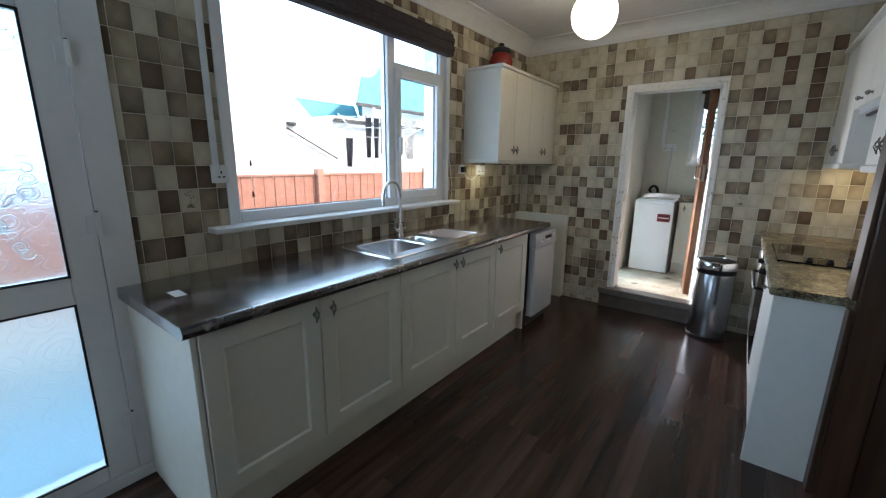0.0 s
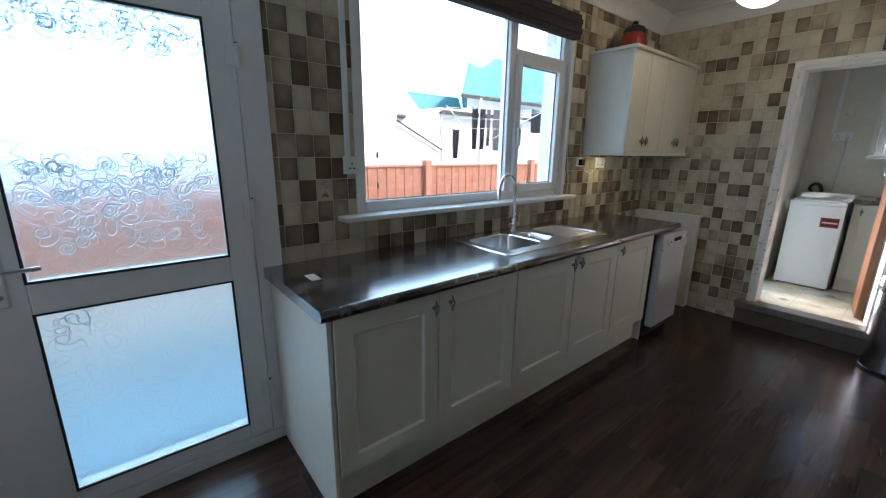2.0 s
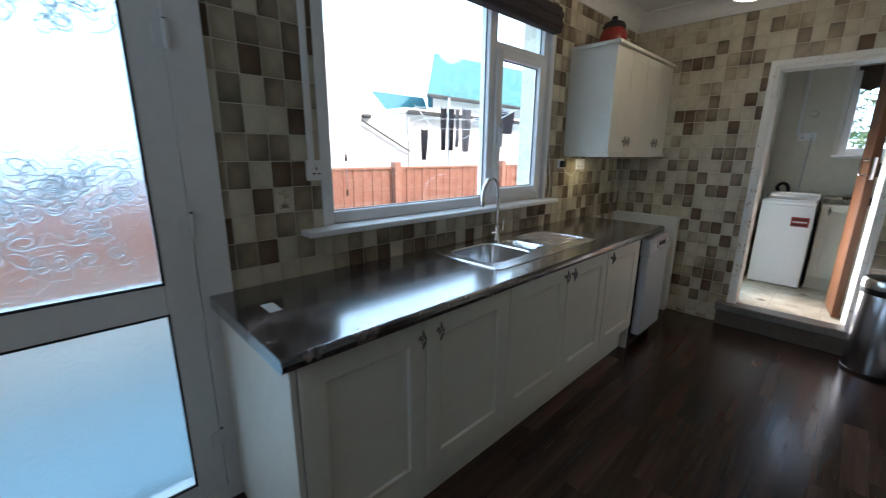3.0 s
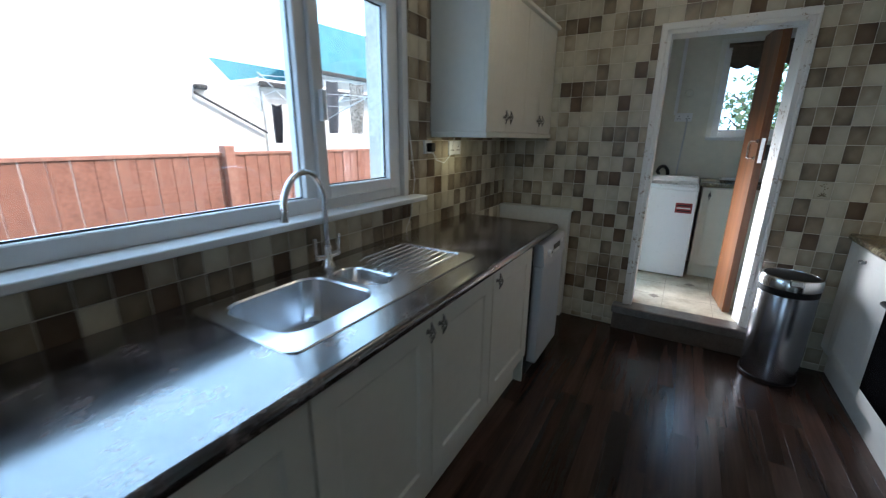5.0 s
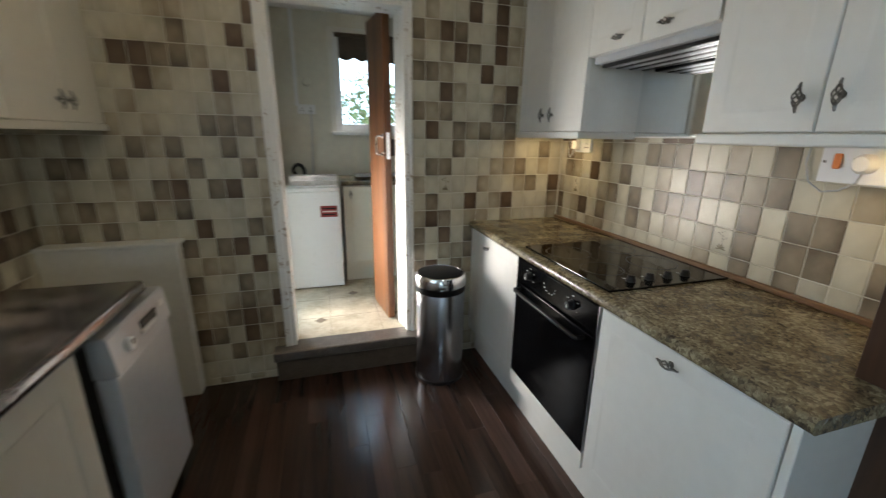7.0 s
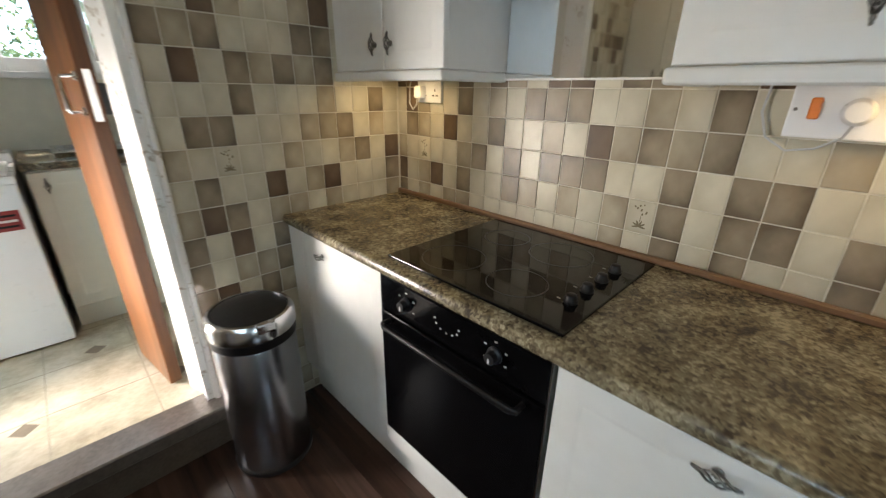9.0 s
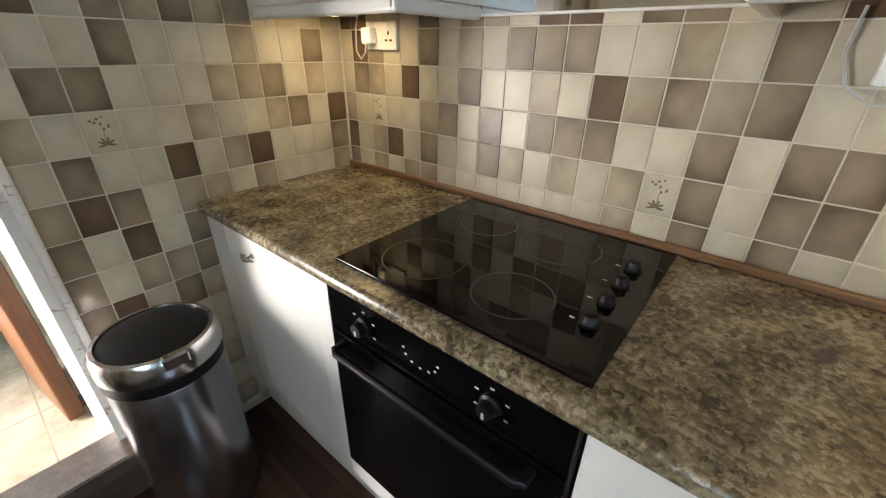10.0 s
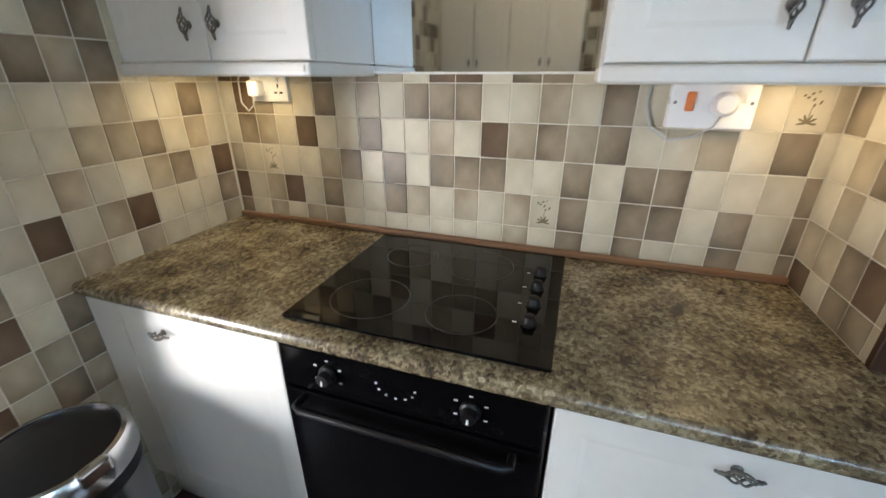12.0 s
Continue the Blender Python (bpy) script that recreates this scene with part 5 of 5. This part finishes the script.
def garment(y, x, w, h, ztop, material, label, wave=0.02):
    g = thing("hanging_garment", pose(x, y, 0), label, "clothing", "washing on the line")
    bm = bmesh.new()
    n = 8
    grid = []
    for i in range(n + 1):
        u = i / n
        col = []
        for j in range(7):
            v = j / 6
            ww = w * (0.85 + 0.15 * math.sin(2.2 * v + u))
            col.append(bm.verts.new((wave * math.sin(9 * u + 2 * v) * (0.3 + v), (u - 0.5) * ww, ztop - h * v - 0.02 * math.sin(math.pi * u) * (1 - v))))
        grid.append(col)
    for i in range(n):
        for j in range(6):
            bm.faces.new((grid[i][j], grid[i + 1][j], grid[i + 1][j + 1], grid[i][j + 1]))
    bmesh.ops.solidify(bm, geom=bm.faces[:], thickness=0.012)
    part("cloth", bm, material, g, smooth=True)
    return g


garment(4.58, -5.5, 0.17, 0.50, 1.82, M_CLOTH1, "dark navy garment pegged on the washing line")
garment(5.02, -5.5, 0.16, 0.72, 2.2, M_CLOTH1, "dark trousers pegged on the washing line")
garment(5.21, -5.5, 0.15, 0.72, 2.2, M_CLOTH1, "dark trousers pegged on the washing line")
garment(5.36, -5.5, 0.11, 0.66, 2.2, M_CLOTH2, "dark grey leggings pegged on the washing line")
garment(5.59, -5.5, 0.26, 0.76, 2.22, M_CLOTH2, "pale grey trousers pegged on the washing line")
garment(6.12, -5.5, 0.36, 0.78, 2.24, M_CLOTH3, "black and white patterned garment on the washing line")
garment(6.79, -5.5, 0.5, 0.46, 2.28, M_CLOTH1, "dark shirt pegged on the washing line")


def tree(x, y, h, r, seed, label):
    rnd = random.Random(seed)
    t = thing("tree", pose(x, y, ZG), label, "tree")
    bm = tube([(0, 0, 0), (0.05, 0, h * 0.3), (0, 0.08, h * 0.6), (0.05, 0, h * 0.9)], [0.14, 0.11, 0.07, 0.02], 8)
    for k in range(7):
        a, z = rnd.uniform(0, 6.28), h * rnd.uniform(0.3, 0.7)
        tube([(0, 0, z), (0.5 * r * math.cos(a), 0.5 * r * math.sin(a), z + 0.25 * h), (0.8 * r * math.cos(a), 0.8 * r * math.sin(a), z + 0.33 * h)], [0.05, 0.03, 0.01], 6, bm)
    part("trunk", bm, M_BARK, t)
    verts, faces = [], []
    for k in range(2600):
        d = Vector((rnd.gauss(0, 1), rnd.gauss(0, 1), rnd.gauss(0, 1))).normalized() * (rnd.random() ** 0.35)
        n = noise.noise(d * 2.3 + Vector((seed, 0, 0)))
        if n < -0.12:
            continue
        c = Vector((d.x * r, d.y * r, h * 0.66 + d.z * h * 0.36)) * 1.0
        s = rnd.uniform(0.05, 0.11)
        u = Vector((rnd.uniform(-1, 1), rnd.uniform(-1, 1), rnd.uniform(-1, 1))).normalized()
        v = u.orthogonal().normalized()
        w = u.cross(v)
        i = len(verts)
        verts += [c - u * s, c + v * s * 0.5 + w * s * 0.12, c + u * s, c - v * s * 0.5 + w * s * 0.12]
        faces.append((i, i + 1, i + 2, i + 3))
    me = bpy.data.meshes.new("crown")
    me.from_pydata([tuple(v) for v in verts], [], faces)
    me.materials.append(M_LEAF)
    o = new("crown", me)
    o.parent = t
    return t


tree(0.9, 15.0, 3.6, 1.6, 3, "leafy green garden tree beyond the utility window")
tree(-1.9, 17.0, 4.2, 2.1, 5, "leafy green garden tree beyond the utility window")
gf = thing("garden_fence", pose(0, 20.5, ZG), "weathered garden fence beyond the utility window", "fence")
for k in range(26):
    part("board", box(-5 + 0.4 * k, 0, 0, -4.62 + 0.4 * k, 0.03, 1.7), M_FPOST, gf)

# ---- floor planks ----
rnd = random.Random(11)
PW = 0.096
plank_meshes = {}


def plank(x, y, length):
    length = round(length, 2)
    if length not in plank_meshes:
        plank_meshes[length] = mesh_of("plank", box(0.0003, 0.0003, -0.012, PW - 0.0003, length - 0.0003, 0.0, 0.0002), M_FLOOR)
    o = new("plank", plank_meshes[length])
    o.parent = floor
    o.location = (x, y, 0)


for column in range(36):
    x = XW + 0.002 + PW * column
    end = YN - 0.002 if x + PW < XE else YR - 0.085
    y = YS + 0.002
    length = rnd.choice((0.26, 0.42, 0.62, 0.86))
    while y < end - 0.02:
        if end - (y + length) < 0.12:
            length = math.floor((end - y) * 100) / 100
        plank(x, y, length)
        y += length
        length = rnd.choice((0.62, 0.86, 0.86, 1.10))

# ---- wall tiles ----
TW, TH, G = 0.0826, 0.1048, 0.0036
KINDS = {"C": M_CREAM, "F": M_FAWN, "T": M_TAUPE, "B": M_BROWN, "P": M_CREAM}


def tile_geometry(w, h):
    e, d, k = G / 2, T, 0.0012
    a = [(e, 0, e), (w - e, 0, e), (w - e, 0, h - e), (e, 0, h - e)]
    b = [(e, -d + k, e), (w - e, -d + k, e), (w - e, -d + k, h - e), (e, -d + k, h - e)]
    c = [(e + k, -d, e + k), (w - e - k, -d, e + k), (w - e - k, -d, h - e - k), (e + k, -d, h - e - k)]
    f = [(8, 9, 10, 11)]
    for p in (0, 4):
        f += [(p + i, p + (i + 1) % 4, p + 4 + (i + 1) % 4, p + 4 + i) for i in range(4)]
    return a + b + c, f


def tile_mesh(kind, w, h):
    v, f = tile_geometry(w, h)
    me = bpy.data.meshes.new("tile")
    me.from_pydata(v, [], f)
    uv = me.uv_layers.new(name="UVMap")
    for lp in me.loops:
        p = v[lp.vertex_index]
        uv.data[lp.index].uv = (p[0] / TW, p[2] / TH)
    me.materials.append(KINDS[kind])
    return me


TILES = {}


def motif_mesh():
    bm = bmesh.new()
    rnd = random.Random(8)
    spots = [(0.042 + 0.011 * math.sin(0.9 * k + 0.4) * (1 + 0.4 * (k % 3)), 0.062 + 0.0042 * k, rnd.uniform(0.0022, 0.0045), rnd.uniform(0.0022, 0.004), 40 * k) for k in range(8)]
    spots += [(0.042 + 0.010 * math.sin(radians(a)), 0.022 + 0.010 * math.cos(radians(a)), 0.0028, 0.011, a) for a in (-100, -62, -25, 20, 58, 98)]
    spots += [(0.043, 0.046, 0.0009, 0.018, 4)]
    for x, z, a, b, r in spots:
        m = Matrix.Translation((x, 0, z)) @ Matrix.Rotation(radians(r), 4, "Y") @ Matrix.Diagonal((a, 0.0006, b, 1))
        bmesh.ops.create_uvsphere(bm, u_segments=8, v_segments=5, radius=1.0, matrix=m)
    return mesh_of("motif", bm, M_MOTIF)


MOTIF = motif_mesh()


def lay_tiles(wall, m, u0, u1, z0, z1, skips, near, seed, rows=None, phase=0.0, zline=0.983, weights=(42, 20, 22, 16)):
    """Tiles over a wall. m maps (u, 0, z) onto the wall's face; near() picks those that are parts, the rest are joined."""
    rnd = random.Random(seed)
    joined = {}
    r0 = math.floor((z0 - zline) / TH)
    for r in range(r0, math.ceil((z1 - zline) / TH)):
        za, zb = max(z0, zline + r * TH), min(z1, zline + (r + 1) * TH)
        if zb - za < 0.012:
            continue
        c = 0
        u = u0 - phase
        while u < u1 - 0.012:
            ua, ub = max(u0, u), min(u1, u + TW)
            kind = rnd.choices("CFTB", weights)[0]
            if rnd.random() < 0.012:
                kind = "P"
            if rows and r + 1 in rows and c < len(rows[r + 1]) and rows[r + 1][c] != "?":
                kind = rows[r + 1][c]
            c += 1
            u += TW
            if ub - ua < 0.012:
                continue
            pieces = [(ua, ub, za, zb)]
            for s0, s1, t0, t1 in skips:
                out = []
                for a, b, p, q in pieces:
                    if b <= s0 or a >= s1 or q <= t0 or p >= t1:
                        out.append((a, b, p, q))
                        continue
                    if a < s0 - 0.01:
                        out.append((a, s0, p, q))
                    if b > s1 + 0.01:
                        out.append((s1, b, p, q))
                    if p < t0 - 0.01:
                        out.append((max(a, s0), min(b, s1), p, t0))
                    if q > t1 + 0.01:
                        out.append((max(a, s0), min(b, s1), t1, q))
                pieces = out
            for a, b, p, q in pieces:
                w, h = round(b - a, 4), round(q - p, 4)
                if w < 0.01 or h < 0.01:
                    continue
                if near((a + b) / 2, (p + q) / 2):
                    key = (kind, w, h)
                    if key not in TILES:
                        TILES[key] = tile_mesh(kind, w, h)
                    o = new("tile", TILES[key])
                    o.parent = wall
                    o.matrix_basis = m @ pose(a, T, p)
                    if kind == "P" and w > 0.08 and h > 0.1:
                        k = new("motif", MOTIF)
                        k.parent = o
                        k.location = (0, -T, 0)
                        k["label"] = "printed flower spray"
                else:
                    joined.setdefault(kind, []).append((a, p, w, h))
    for kind, items in joined.items():
        verts, faces, uvs = [], [], []
        for a, p, w, h in items:
            v, f = tile_geometry(w, h)
            n = len(verts)
            verts += [(x + a, y + T, z + p) for x, y, z in v]
            faces += [tuple(n + i for i in q) for q in f]
            uvs += [(x / TW, z / TH) for x, y, z in v]
        me = bpy.data.meshes.new("tiles")
        me.from_pydata(verts, [], faces)
        uv = me.uv_layers.new(name="UVMap")
        for lp in me.loops:
            uv.data[lp.index].uv = uvs[lp.vertex_index]
        me.materials.append(KINDS[kind])
        o = new("tiles", me)
        o.parent = wall
        o.matrix_basis = m
        tagged(o, kind="stuff")


EAST_ROWS = {
    0: "TCFCFFCCCCCCCFCTCTCCTCT",
    1: "BCFBCTCCTFCFCFPTCTTCTCT",
    2: "FCPCCFTCTCTTTCCTCTTCCCT",
    3: "CTFCBCCTCCFCBFTFTCCFCTC",
    4: "CBFCCTCFCTTTCCFCTCCCCPF",
}
NORTH_ROWS = {
    -9: "CFFFFFCCFCFCCCCCCCCFFCFCCCCFCCFFCFC",
    -8: "CCFCFFCCCCCCCCCCCFCCCCCFCFFCFCCCCCF",
    -7: "CFFFCCCFCTFFFCFCCCFCFCCCCCCCFCCFCCC",
    -6: "CFCCCFCBTCBFTCFFCFCCCFCCFFFCCFCCCCC",
    -5: "FFCCCCCFFTBTCFFCCFCCCCFCCFCCCCCCCFC",
    -4: "FCCFFCFFCFTFBCCCFFCCCFCFCCCCFCFCCCC",
    -3: "CCCCCCCTCCTCCCCCCCCFCCTBCTFCCCCCCCF",
    -2: "FCFCCCCCFFCBCFCCCCCCFCTCFFTCFCFFCCF",
    -1: "CCCFCCCTCTBCTCCFFCCCFFTCBCTFCCCCCFC",
    0: "FTCTCCCCBCCTFFCCCCFFCCFBTCFFCFCCCFC",
    1: "CFTFCTFTCCCPFFCCCCCCCFCTCCBCFBCCCTC",
    2: "CFCCFCTBCTBCFCCCCCCCCCFCPCCFCCFTCBC",
    3: "CTTCTCCFTCCTCCCFCCCCFCCTTCCCFFTCFCC",
    4: "FCFCCTFTCCTCFCFCCCCCCCCCCTCCCFCCTCC",
    5: "CCCCFCFCCTTTFCCCCCCCCFCBCTFTFTCCCCF",
    6: "CFCCCFCCCCFCCCCCCFCCCCTFTCCCTTCFCCF",
    7: "CCFCCCBFCCBCCFCFCCCCCCCCBFCCFBCCCCC",
    8: "CCCFCBBTTFCCBCCCCCFFCCTTFCCBCCFFCCC",
    9: "CCCCCCCCTCCBCCCCFCFCFCFCFBTCBFFCCFC",
    10: "CCCCCCCFFCCCBCCFFCCCCCTFBTCCBFFCCCC",
    11: "CFFCCFCCCFFCTFCCFCCFCCCFCCBPBCCCCFC",
    12: "CCFFFTBTCFTTCCTTFCBCFTTCTCBCBFCFCCF",
    13: "CFCCCCCCTCTCCCBCTCCFFTFCCBCFCBCCCCC",
    14: "CCCFCCFCCCFCTFFCFFCCTCFCTFCTCCCCCFF",
    15: "CCCCCCCFCCTCCFCCTFCCCFFFCCCFCCCFCCC",
}
WEST_ROWS = {0: "CCCCCC", 1: "TTBCFC", 2: "BCFTFC", 3: "FCBPTT", 4: "FTCBBC", 5: "TFTTCC", 6: "CTCCBC", 7: "CTCTFF", 8: "FFBFBC", 9: "BFTFTB", 10: "TTCTFB", 11: "CCCCCC", 12: "CFCCCC", 13: "CCCCCF", 14: "FCFFCC"}
lay_tiles(wall_east, pose(XE, YN, 0, 0, 0, -90), 0, YN - YR, 0.906, 1.48, (), lambda u, z: True, 1, EAST_ROWS, 0.0236)
lay_tiles(wall_return, pose(XE, YR, 0, 0, 0, 180), 0, XE - 0.42, 0.906, ZC - 0.13, (), lambda u, z: z < 1.5, 2)
lay_tiles(wall_north, pose(0, YN, 0), XW, XE, 0.0, ZC - 0.12, ((DX0 - 0.03, DX1 + 0.04, 0.0, DZ1 + 0.035), (0.22, XE, -0.1, 0.86), (EXF + 0.005, XE, 1.46, 2.2), (XW, -1.46, -0.1, 0.87)),
          lambda u, z: u > -0.26 and z < 1.85, 3, NORTH_ROWS, 0.005, 0.983, (36, 20, 24, 20))
lay_tiles(wall_west, pose(XW, 0, 0, 0, 0, 90), BY1 + 0.002, YN, 0.0, ZC - 0.12, ((0.30, 3.42, -0.1, 0.868), (WY0 - 0.01, WY1 + 0.02, WZ0 - 0.026, WZ1 + 0.01), (2.98, 4.12, 1.46, 2.17)),
          lambda u, z: (u > WY1 or u < WY0) and 0.8 < z < 1.75, 4, WEST_ROWS, 0.0566, 0.983, (38, 22, 24, 16))
